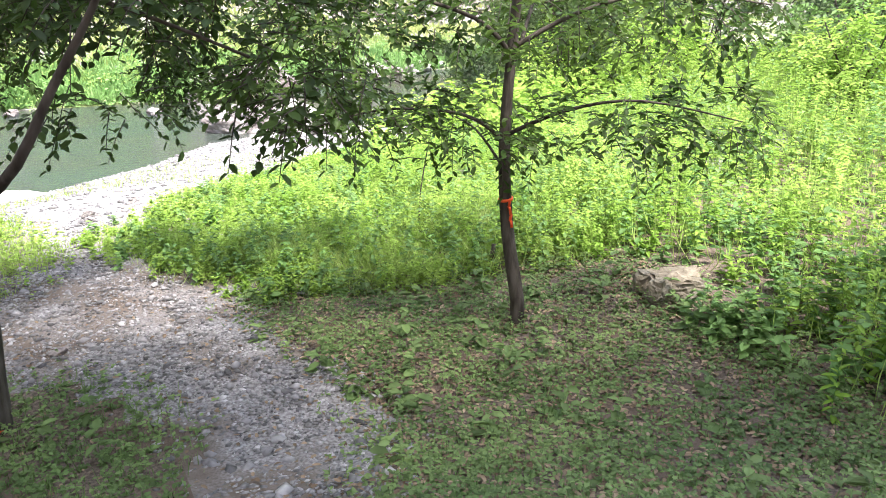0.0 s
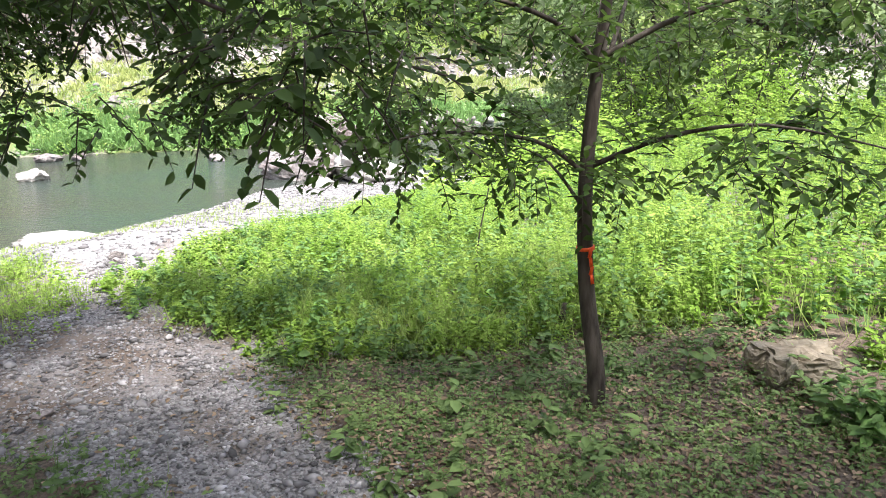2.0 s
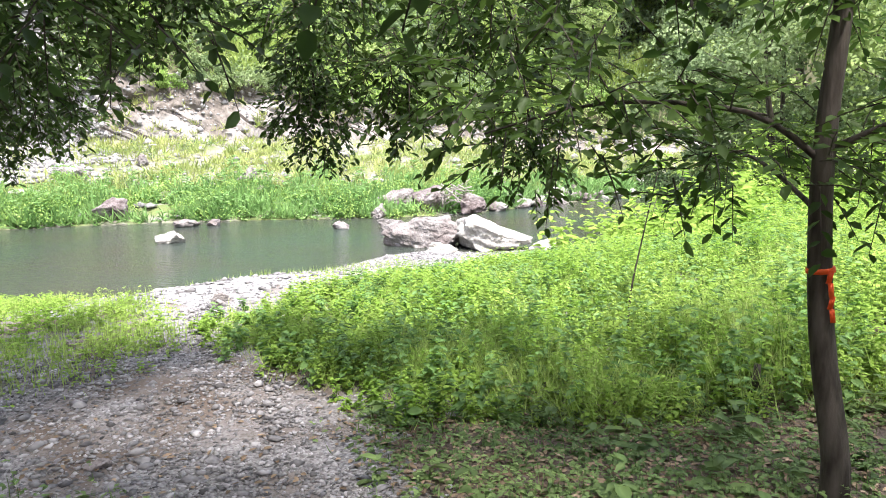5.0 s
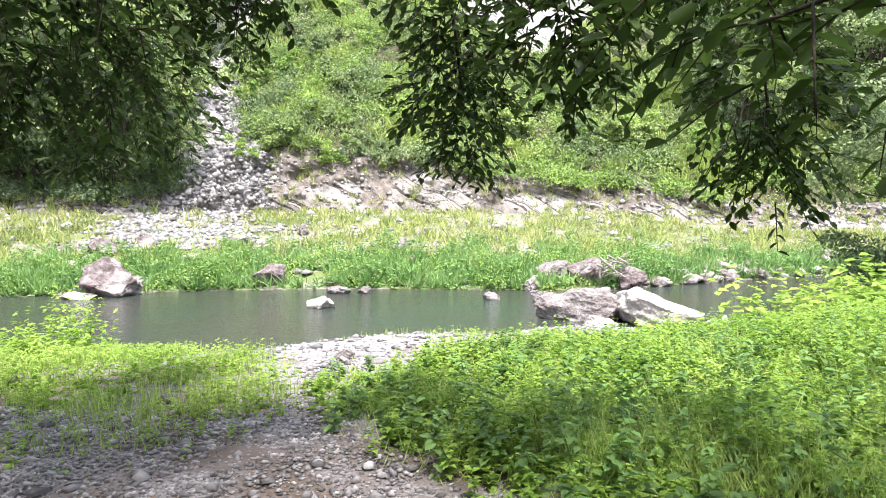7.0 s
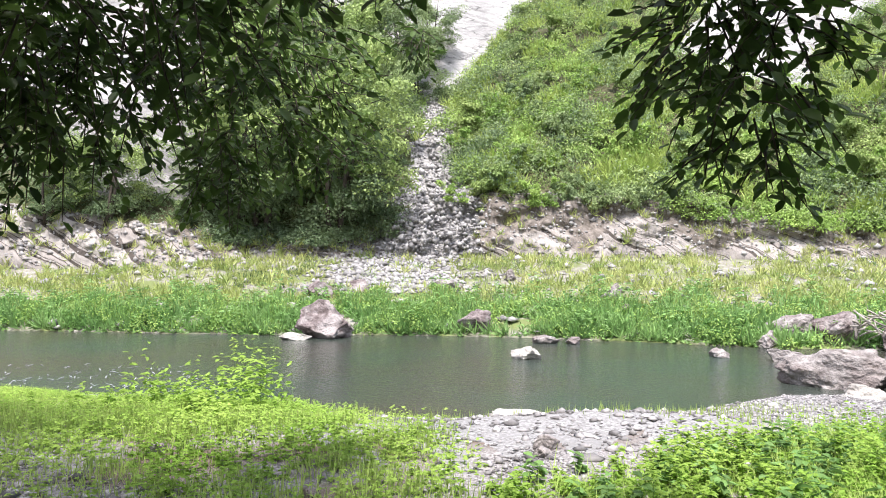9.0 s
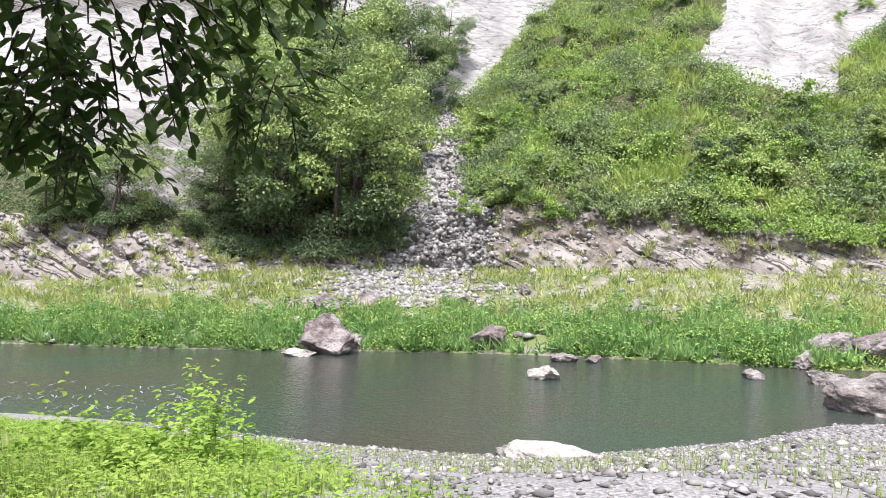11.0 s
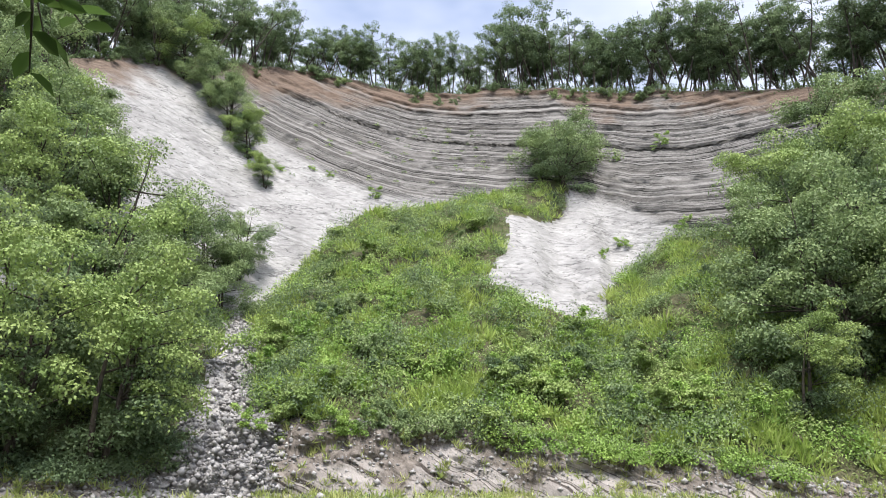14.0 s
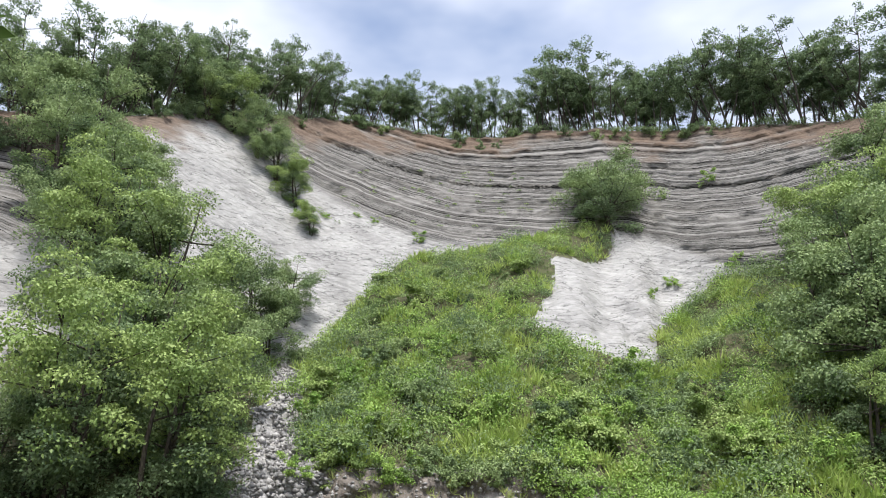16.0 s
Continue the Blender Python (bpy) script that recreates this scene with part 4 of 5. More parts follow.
stuff("grass", blades(g1, x, y, z, np.clip(0.18 + 0.05 * (x + 4.5), 0.14, 0.5) * np.clip(1 - 0.09 * (y - 11), 0.4, 1) * patchy(x, y, 0.9), 0.007, M_GRASS, 1.3), "bright green grass among the weeds", "grass")
x, y, z = scatter(g1, LEFT_PATCH, 950, 0.45)
stuff("grass", blades(g1, x, y, z, 0.15 * patchy(x, y, 0.8), 0.010, M_GRASS, 0.6), "short bright green grass on the gravel terrace", "grass")
x, y, z = scatter(g1, LEFT_PATCH, 150, 0.6)
sow("low_weeds", "low leafy weeds in the terrace grass", g1, (x, y, z), 0.14, 0.06, 3, M_WEED, 0.6)
LEFT_EDGE = [(-4.5, 8.1), (-5.7, 8.0), (-8, 7.4), (-13, 6.6), (-13, 4.8), (-8, 5.9), (-5.2, 7.0)]
x, y, z = scatter(g1, LEFT_EDGE, 420, 1.6)
stuff("grass", blades(g1, x, y, z, 0.10 * patchy(x, y, 0.8), 0.009, M_GRASS, 0.8), "sparse short grass at the edge of the gravel", "grass")
x, y, z = scatter(g1, LEFT_EDGE, 60, 1.6)
sow("low_weeds", "sparse low weeds at the edge of the gravel", g1, (x, y, z), 0.09, 0.05, 3, M_WEED, 0.6)
x, y, z = scatter(g1, [(-11.5, 8.8), (-8.9, 9.2), (-8.7, 10.1), (-10, 10.8), (-12, 10.6)], 60, 0.8)
sow("tall_weeds", "tall bright weed clump at the terrace edge", g1, (x, y, z), np.clip(0.62 - 0.25 * np.abs(x + 9.8), 0.2, 0.7) * patchy(x, y, 0.9), 0.10, 6, M_WEED, 0.5)
x, y, z = scatter(g1, TALL_RIGHT, 26, 0.8)
sow("tall_weeds", "tall dense green weeds with broad leaves", g1, (x, y, z), np.clip(0.4 + 0.11 * (x - 1), 0.4, 1.7) * patchy(x, y, 0.8, 0.35, 1.6), 0.105, 8, M_WEED, 0.36)
x, y, z = scatter(g1, TALL_RIGHT, 10, 0.8)
sow("tall_weeds", "deep green nettle-like weeds", g1, (x, y, z), np.clip(0.4 + 0.09 * (x - 1), 0.35, 1.5) * patchy(x, y, 0.6), 0.12, 6, M_WEED2, 0.5)
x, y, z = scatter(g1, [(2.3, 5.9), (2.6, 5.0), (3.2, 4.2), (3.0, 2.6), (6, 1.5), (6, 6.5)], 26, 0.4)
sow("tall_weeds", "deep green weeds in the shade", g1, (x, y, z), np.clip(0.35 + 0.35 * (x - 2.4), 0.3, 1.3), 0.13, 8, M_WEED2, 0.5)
x, y, z = scatter(g1, BANK_RIGHT, 9, 0.8)
sow("tall_weeds", "tall mixed weeds on the near bank", g1, (x, y, z), 1.3 * patchy(x, y, 0.4), 0.17, 7, M_WEED, 0.4)
x, y, z = scatter(g1, FAR_RIGHT, 4, 0.6)
sow("tall_weeds", "tall pale green weeds on the river bank", g1, (x, y, z), 1.1, 0.30, 5, M_WEED, 0.6)
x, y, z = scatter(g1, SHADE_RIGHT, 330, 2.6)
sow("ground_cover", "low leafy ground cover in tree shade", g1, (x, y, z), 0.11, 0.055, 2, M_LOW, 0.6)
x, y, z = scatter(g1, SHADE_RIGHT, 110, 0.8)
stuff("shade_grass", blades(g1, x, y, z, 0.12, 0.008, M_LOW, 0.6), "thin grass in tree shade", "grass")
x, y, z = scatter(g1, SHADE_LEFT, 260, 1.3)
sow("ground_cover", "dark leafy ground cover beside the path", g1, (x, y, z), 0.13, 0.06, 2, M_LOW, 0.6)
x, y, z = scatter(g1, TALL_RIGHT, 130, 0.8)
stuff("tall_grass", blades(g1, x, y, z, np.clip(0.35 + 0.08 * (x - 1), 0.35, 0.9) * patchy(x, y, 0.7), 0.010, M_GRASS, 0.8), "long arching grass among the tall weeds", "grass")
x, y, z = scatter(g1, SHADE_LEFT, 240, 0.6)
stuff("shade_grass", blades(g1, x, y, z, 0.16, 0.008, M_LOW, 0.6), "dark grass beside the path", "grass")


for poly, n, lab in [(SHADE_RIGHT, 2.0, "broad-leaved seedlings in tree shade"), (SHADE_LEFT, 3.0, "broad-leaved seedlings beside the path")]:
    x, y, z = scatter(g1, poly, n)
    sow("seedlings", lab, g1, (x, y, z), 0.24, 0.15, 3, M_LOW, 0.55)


def litter(g, poly, per_m2, size, label):
    x, y, z = scatter(g, poly, per_m2)
    n = len(x)
    a = g.uniform(0, 6.28, n)
    way = np.stack([np.cos(a), np.sin(a), g.normal(0, 0.15, n)], 1)
    up = unit(np.array([0, 0, 1.0]) + g.normal(0, 0.2, (n, 3)))
    return stuff("leaf_litter", folded_leaves("leaf_litter", np.stack([x, y, z + 0.015], 1), way, up, size * g.uniform(0.5, 1.3, n), size * 0.5, M_LITTER, 0.05), label, "leaves")


litter(g1, SHADE_RIGHT, 420, 0.055, "dry fallen leaves on the shaded soil")
litter(g1, [(-4.5, 4), (-1.6, 2.0), (-0.2, 1.5), (-0.2, 4.8), (-2.4, 7.0), (-5, 7)], 34, 0.06, "scattered dry leaves on the gravel path")


def pebbles(g, x, y, z, size, material, tall=1.0):
    """Many small angular stones in one mesh."""
    t = np.array([(0, 0, 1), (1, 0, 0.1), (0.3, 0.95, -0.1), (-0.8, 0.6, 0.15), (-0.8, -0.6, -0.1), (0.3, -0.95, 0.12), (0, 0, -1)])
    f = np.array([(0, 1, 2), (0, 2, 3), (0, 3, 4), (0, 4, 5), (0, 5, 1), (6, 2, 1), (6, 3, 2), (6, 4, 3), (6, 5, 4), (6, 1, 5)])
    n = len(x)
    v = np.tile(t, (n, 1, 1)) * g.uniform(0.6, 1.35, (n, 7, 1))
    v = v * np.stack([size * g.uniform(0.7, 1.3, n), size * g.uniform(0.5, 1.0, n), size * g.uniform(0.3, 0.6, n) * tall], 1)[:, None, :]
    a = g.uniform(0, 6.28, n)[:, None]
    vx = v[:, :, 0] * np.cos(a) - v[:, :, 1] * np.sin(a) + x[:, None]
    vy = v[:, :, 0] * np.sin(a) + v[:, :, 1] * np.cos(a) + y[:, None]
    vz = v[:, :, 2] + z[:, None] + size[:, None] * 0.15
    me = bpy.data.meshes.new("pebbles")
    me.vertices.add(n * 7)
    me.vertices.foreach_set("co", np.stack([vx, vy, vz], -1).reshape(-1))
    q = (np.arange(n)[:, None, None] * 7 + f).reshape(-1)
    me.loops.add(len(q))
    me.loops.foreach_set("vertex_index", q.astype(np.int32))
    me.polygons.add(n * 10)
    me.polygons.foreach_set("loop_start", np.arange(0, n * 30, 3, dtype=np.int32))
    me.materials.append(material)
    me.update()
    me.validate()
    return me


PATH_GRAVEL = [(-1.3, 1.5), (-0.2, 1.5), (-0.3, 4.7), (-1.0, 5.6), (-1.7, 6.3), (-2.9, 7.7), (-3.8, 8.3), (-4.8, 9.3), (-4.3, 10.2), (-5.4, 10.2), (-5.0, 8.6), (-6, 8.0), (-8, 7.4), (-13, 6.6), (-13, 5.2), (-6.0, 5.6), (-3.2, 5.6), (-2.2, 5.1), (-1.7, 3.8)]
x, y, z = scatter(g1, PATH_GRAVEL, 1100)
stuff("path_gravel", pebbles(g1, x, y, z, 0.009 + 0.026 * g1.random(len(x)) ** 3, M_PEB), "grey river gravel on the path", "gravel")
x, y, z = scatter(g1, PATH_GRAVEL, 40)
stuff("path_stones", pebbles(g1, x, y, z, 0.025 + 0.05 * g1.random(len(x)) ** 3, M_PEB), "larger loose grey stones on the path", "stones")
SHORE = [(-4.3, 10.0), (-3.9, 11.6), (-3.5, 13.4), (-2.8, 16.5), (-1.5, 22), (-4, 29), (-10, 28.5), (-11, 21), (-16, 20), (-21, 17), (-21, 12), (-14, 12.2), (-8.3, 11.0), (-6, 9.8)]
x, y, z = scatter(g1, SHORE, 75)
stuff("shore_gravel", pebbles(g1, x, y, z, 0.018 + 0.05 * g1.random(len(x)) ** 3, M_PEB), "pale grey gravel sloping to the river", "gravel")
x, y, z = scatter(g1, SHORE, 3.0)
stuff("shore_cobbles", pebbles(g1, x, y, z, 0.035 + 0.10 * g1.random(len(x)) ** 3, M_PEB), "loose grey cobbles on the near shore", "stones")
x, y, z = scatter(g1, [(-4, 12), (-3, 20), (-8, 21), (-15, 14), (-9, 11.5)], 60, 1.5)
stuff("sparse_grass", blades(g1, x, y, z, 0.12, 0.012, M_GRASS), "sparse grass tufts in the shore gravel", "grass")


def setstone(name, x, y, size, seed, material, label, turn=0.0, sink=0.25):
    return rock(name, x, y, plain(x, y) + size[2] * (0.5 - sink), size, seed, material, label, turn)


setstone("stone", -5.28, 10.28, (0.30, 0.2, 0.2), 71, M_BOULD, "grey stone on the gravel path", 20)
setstone("stone", -5.15, 10.05, (0.20, 0.16, 0.14), 72, M_BOULD, "dark grey stone on the gravel path", 70)
setstone("stone", -4.4, 10.45, (0.28, 0.22, 0.17), 73, M_PALE, "pale stone at the edge of the grass", 10)
bm = bmesh.new()
bmesh.ops.create_cube(bm, size=1.0)
bmesh.ops.scale(bm, vec=(0.62, 0.42, 0.22), verts=bm.verts)
bmesh.ops.bevel(bm, geom=bm.edges[:], offset=0.03, segments=2, affect="EDGES")
bmesh.ops.subdivide_edges(bm, edges=[e for e in bm.edges if e.calc_length() > 0.1], cuts=9, use_grid_fill=True)
bmesh.ops.triangulate(bm, faces=bm.faces[:])
for v in bm.verts:
    v.co.x += 0.10 * v.co.z + 0.10 * noise.fractal(v.co * 5, 0.8, 2.1, 4)
    v.co.y += 0.10 * noise.fractal(v.co * 5 + Vector((7, 2, 1)), 0.8, 2.1, 4)
    v.co.z += 0.06 * v.co.x + 0.06 * noise.fractal(v.co * 6 + Vector((3, 9, 4)), 0.8, 2.1, 4)
slab_mesh = bpy.data.meshes.new("rock_slab")
bm.to_mesh(slab_mesh)
bm.free()
slab_mesh.materials.append(M_SLAB)
slab = new("rock_slab", slab_mesh)
slab.matrix_world = Matrix.Translation((2.30, 6.5, plain(2.30, 6.5) + 0.085)) @ Matrix.Rotation(radians(8), 4, "Z")
tagged(slab, "squared weathered tan rock slab among the weeds", "rock")
setstone("stone", -3.7, 6.2, (0.22, 0.15, 0.1), 75, M_BOULD, "dark stone on the gravel path", 30)
setstone("stone", -6.0, 8.5, (0.18, 0.13, 0.12), 76, M_BOULD, "grey stone in the terrace grass", 30)
setstone("stone", -7.6, 8.2, (0.2, 0.14, 0.12), 77, M_BOULD, "grey stone in the terrace grass", 80)
rock("pale_ledge", -11.75, 18.9, 0.14, (4.2, 1.5, 0.8), 78, M_PALE, "low pale rock ledge at the near waterline", 6)
rock("stone", -6.8, 27.6, 0.2, (1.5, 0.9, 0.8), 79, M_PALE, "pale stone below the boulders on the gravel bar", 30)
rock("stone", -3.2, 28.4, 0.3, (1.8, 1.2, 0.9), 80, M_PALE, "pale stone beside the large boulder", 60)

# ---- far bank plants ----
g2 = np.random.default_rng(202)


def far_scatter(n, blo, bhi, vlo, vhi, power=1.0):
    b = g2.uniform(blo, bhi, n)
    v = vlo + (vhi - vlo) * g2.random(n) ** power * (1 + 0.28 * np.sin(b * 0.9) + 0.22 * np.sin(b * 2.3 + 1) if vhi < 0.5 else 1)
    rw_, rf_ = interp(b, FAR_SHORE), interp(b, FOOT_R)
    r = rw_ + (rf_ - rw_) * v
    x, y = CX - r * np.sin(np.radians(b)), CY + r * np.cos(np.radians(b))
    d = np.array([noise.noise(Vector((p * 0.22, q * 0.22, 2))) + 0.6 * noise.noise(Vector((p * 0.7, q * 0.7, 4))) for p, q in zip(x, y)])
    bare = (b > 40 + 3 * np.sin(v * 9)) & (b < 55 + 2 * np.sin(v * 13)) & (v > 0.42 + 0.1 * np.sin(b * 1.3)) & (g2.random(n) < 0.85)
    k = (d > g2.uniform(-0.75, 0.35, n)) & ~bare
    return x[k], y[k], ground_z(x, y)[k], v[k]


M_REED = mat("reed_blade", (0.15, 0.29, 0.085), (0.27, 0.43, 0.15), 0.4, rough=0.6, island=0.3, trans=0.4)
M_DRY = mat("dry_grass", (0.29, 0.375, 0.11), (0.48, 0.51, 0.20), 0.5, rough=0.7, island=0.3, trans=0.4)
reed_spots = far_scatter(4200, -14, 82, 0.0, 0.28)
dry_spots = far_scatter(4200, -14, 82, 0.15, 1.0)
x, y, z, v = far_scatter(22000, -14, 82, 0.0, 0.32)
stuff("reeds", blades(g2, x, y, z, 0.55 * patchy(x, y, 0.45), 0.045, M_REED, 0.9), "lush green reeds along the far waterline", "reeds")
x, y, z, v = far_scatter(22000, -14, 82, 0.12, 1.0)
stuff("bank_grass", blades(g2, x, y, z, 0.42 * patchy(x, y, 0.45), 0.04, M_DRY, 0.9), "yellow-green grass on the far flood plain", "grass")
x, y, z, v = far_scatter(4500, -14, 82, 0.0, 0.45)
sow("bank_weeds", "leafy green weeds on the far bank", g2, (x, y, z), 0.6 * patchy(x, y, 0.4), 0.28, 3, M_REED, 0.6)


def slope_scatter(n, blo, bhi, patchy=0.35, shift=None, fine_=0.11):
    """Spots over the vegetated apron of the cliff."""
    ci = g2.integers(int((blo - CB[0]) / 0.3), int((bhi - CB[0]) / 0.3), n)
    ri = g2.integers(31, 123, n)
    k = (cidx[ri, ci] == 2)
    ri, ci = ri[k], ci[k]
    fr, fc = g2.random((len(ri), 1)), g2.random((len(ri), 1))
    p = CP[ri, ci] * (1 - fr) + CP[ri + 1, ci] * fr
    p = p + (CP[ri, np.minimum(ci + 1, len(CB) - 1)] - CP[ri, ci]) * fc
    d = np.array([noise.noise(Vector(q) * 0.16) + 0.5 * noise.noise(Vector(q) * 0.5) for q in p])
    if shift is not None:
        d = np.array([noise.noise(Vector(q) * fine_ + Vector((shift, 0, 0))) + 0.4 * noise.noise(Vector(q) * 0.4) for q in p])
        return p[d > g2.uniform(0.0, 0.42, len(p))], d
    return p[d > g2.uniform(-0.9, 0.2, len(p)) * patchy * 2], d


def clumps_on(p, per, size, leaf, material, flat=0.7, blade=False):
    n = len(p)
    k = np.repeat(np.arange(n), per)
    o = g2.normal(0, 1, (len(k), 3))
    o = unit(o) * g2.uniform(0.4, 1, (len(k), 1))
    o[:, 2] = np.abs(o[:, 2]) * flat
    s = size * g2.uniform(0.5, 1.4, n)
    base = p[k] + o * s[k][:, None]
    way = o + g2.normal(0, 0.4, o.shape) + np.array([0, 0, 0.5 if blade else 0.0])
    up = unit(np.array([0, 0, 1.0]) + g2.normal(0, 0.5, o.shape))
    if blade:
        base = p[k] + o * s[k][:, None] * np.array([0.35, 0.35, 0.1])
        up = unit(o * np.array([1, 1, 0.1]))
    return leaf_mesh("clumps", base, way, up, leaf * g2.uniform(0.6, 1.4, len(k)), leaf * (0.13 if blade else 0.55), material)


def mounds_on(p, per, size, leaf, material, tall=1.0):
    """Rounded bushes: leaves laid like shingles over uneven domes."""
    n = len(p)
    k = np.repeat(np.arange(n), per)
    o = unit(g2.normal(0, 1, (len(k), 3)))
    o[:, 2] = np.abs(o[:, 2])
    lump = 1 + 0.28 * np.sin(o[:, 0] * 4 + k) * np.sin(o[:, 1] * 4 + 2 * k) + g2.normal(0, 0.09, len(k))
    s = size * g2.uniform(0.45, 1.35, n)
    base = p[k] + o * np.array([1, 1, tall]) * (s[k] * lump)[:, None]
    way = g2.normal(0, 1, o.shape) + o * 0.4 - np.array([0, 0, 0.4])
    up = unit(o * 0.8 + np.array([0, 0, 0.35]) + g2.normal(0, 0.35, o.shape))
    return leaf_mesh("mounds", base, way, up, leaf * g2.uniform(0.6, 1.4, len(k)), leaf * 0.6, material)


stuff("reed_tufts", clumps_on(np.stack(reed_spots[:3], 1), 10, 0.5, 0.7, M_REED, 0.6, True), "arching green reed tufts by the far water", "reeds")
stuff("bank_tufts", clumps_on(np.stack(dry_spots[:3], 1), 10, 0.5, 0.62, M_DRY, 0.6, True), "yellow-green grass tufts on the flood plain", "grass")
p, _ = slope_scatter(13000, -14, 46)
stuff("slope_herbs", clumps_on(p, 11, 0.55, 0.27, M_HERB), "bright green herbs covering the debris slope", "plants")
p, _ = slope_scatter(13000, -14, 46, 0, 8.4, 0.22)
stuff("slope_grass", clumps_on(p, 16, 0.9, 1.15, M_SGRASS, 0.8, True), "tufts of tall grass on the debris slope", "grass")
for shift, size, count, m_, lab in [(3.1, 1.7, 2400, M_RIM, "dark green low bushes on the debris slope"), (29.5, 1.4, 2400, M_TREE, "mid-green low bushes on the debris slope"), (17.7, 1.25, 2600, M_SHRUB, "bright green low bushes on the debris slope"), (41.3, 1.1, 2600, M_TREEY, "yellow-green low bushes on the debris slope")]:
    p, _ = slope_scatter(count, -14, 46, 0, shift, 0.2)
    stuff("slope_bushes", mounds_on(p, 110, size, 0.25, m_, 1.15), lab, "bushes")
spots = far_scatter(420, 6, 80, 0.0, 0.3)
stuff("bank_bushes", mounds_on(np.stack(spots[:3], 1), 130, 0.75, 0.13, M_SHRUB, 0.9), "leafy green bushes along the far waterline", "bushes")
spots = far_scatter(300, -10, 80, 0.2, 1.0)
stuff("bank_bushes", mounds_on(np.stack(spots[:3], 1), 90, 0.5, 0.12, M_HERB, 0.8), "low leafy bushes on the flood plain", "bushes")
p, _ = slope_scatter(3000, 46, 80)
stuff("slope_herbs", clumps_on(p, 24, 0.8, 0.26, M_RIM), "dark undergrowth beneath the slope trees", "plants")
# growth that hangs over the scarp's edge and roots under the trees


def edge_spots(n, blo, bhi, klo, khi):
    ci = g2.integers(int((blo - CB[0]) / 0.3), int((bhi - CB[0]) / 0.3), n)
    ri = (33 * g2.uniform(klo, khi, n)).astype(int)
    keep = np.array([noise.noise(Vector((c_ * 0.13, 2.0, 7.0))) for c_ in ci]) > g2.uniform(-0.5, 0.4, n)
    return CP[ri[keep], ci[keep]]


stuff("edge_bushes", mounds_on(edge_spots(150, 3, 25, 0.6, 1.0), 150, 1.0, 0.2, M_SHRUB, 0.8), "fresh green bushes hanging over the scarp", "bushes")
stuff("edge_bushes", mounds_on(edge_spots(120, 3, 38, 0.8, 1.0), 150, 0.9, 0.2, M_TREE, 0.8), "mid-green bushes hanging over the scarp", "bushes")
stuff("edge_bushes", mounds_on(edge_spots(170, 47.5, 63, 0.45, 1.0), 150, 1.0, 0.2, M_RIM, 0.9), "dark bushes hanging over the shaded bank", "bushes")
# rubble in the gully and on the scarp foot
ri, ci = np.where((cidx == 3)[:-1, :-1])
pick = g2.integers(0, len(ri), 8000)
p = CP[ri[pick], ci[pick]] + g2.normal(0, 0.25, (8000, 3)) * np.array([1, 1, 0.2])
stuff("gully_rubble", pebbles(g2, p[:, 0], p[:, 1], p[:, 2], 0.06 + 0.30 * g2.random(8000) ** 4, M_RUBBLE, 1.7), "grey rubble in the steep gully", "rubble")
ri, ci = np.where(cidx == 1)
pick = g2.integers(0, len(ri), 7000)
p = CP[ri[pick], ci[pick]]
stuff("scarp_stones", pebbles(g2, p[:, 0], p[:, 1], p[:, 2], 0.06 + 0.24 * g2.random(7000) ** 3, M_RUBBLE, 1.5), "stones sticking out of the eroded scarp", "stones")
pick = g2.integers(0, len(ri), 700)
p = CP[ri[pick], ci[pick]]
stuff("scarp_grass", clumps_on(p, 16, 0.35, 0.6, M_DRY, 0.5, True), "grass tufts hanging on the scarp", "grass")
b = np.clip(g2.normal(47.5, 3.6, 2600), 38, 58)
v = g2.uniform(0.42, 1.0, 2600)
r = interp(b, FAR_SHORE) + (interp(b, FOOT_R) - interp(b, FAR_SHORE)) * v
x, y = CX - r * np.sin(np.radians(b)), CY + r * np.cos(np.radians(b))
stuff("debris_fan", pebbles(g2, x, y, ground_z(x, y), 0.06 + 0.3 * g2.random(2600) ** 3, M_RUBBLE, 1.4), "pale rubble fan at the foot of the gully", "rubble")

# driftwood caught on the far boulders
dr = random.Random(4)
drift = tagged(new("driftwood_pile"), "tangle of bleached driftwood branches on the boulders", "driftwood")
drift.location = (-9.4, 40.0, 1.0)
for i in range(26):
    bm = bmesh.new()
    a, e = dr.uniform(0, 6.28), dr.uniform(-0.5, 0.7)
    L = dr.uniform(0.7, 2.0)
    d = Vector((math.cos(a), math.sin(a), e))
    pts = limb_points(Vector((dr.uniform(-0.6, 0.6), dr.uniform(-0.4, 0.4), dr.uniform(-0.2, 0.5))) - d * L / 2, d, L, 4, 0.25, dr)
    r0_ = dr.uniform(0.02, 0.06)
    tube(bm, pts, [r0_ * (1 - 0.15 * q) for q in range(5)], 5)
    part("branch", bm, M_WOOD, drift)


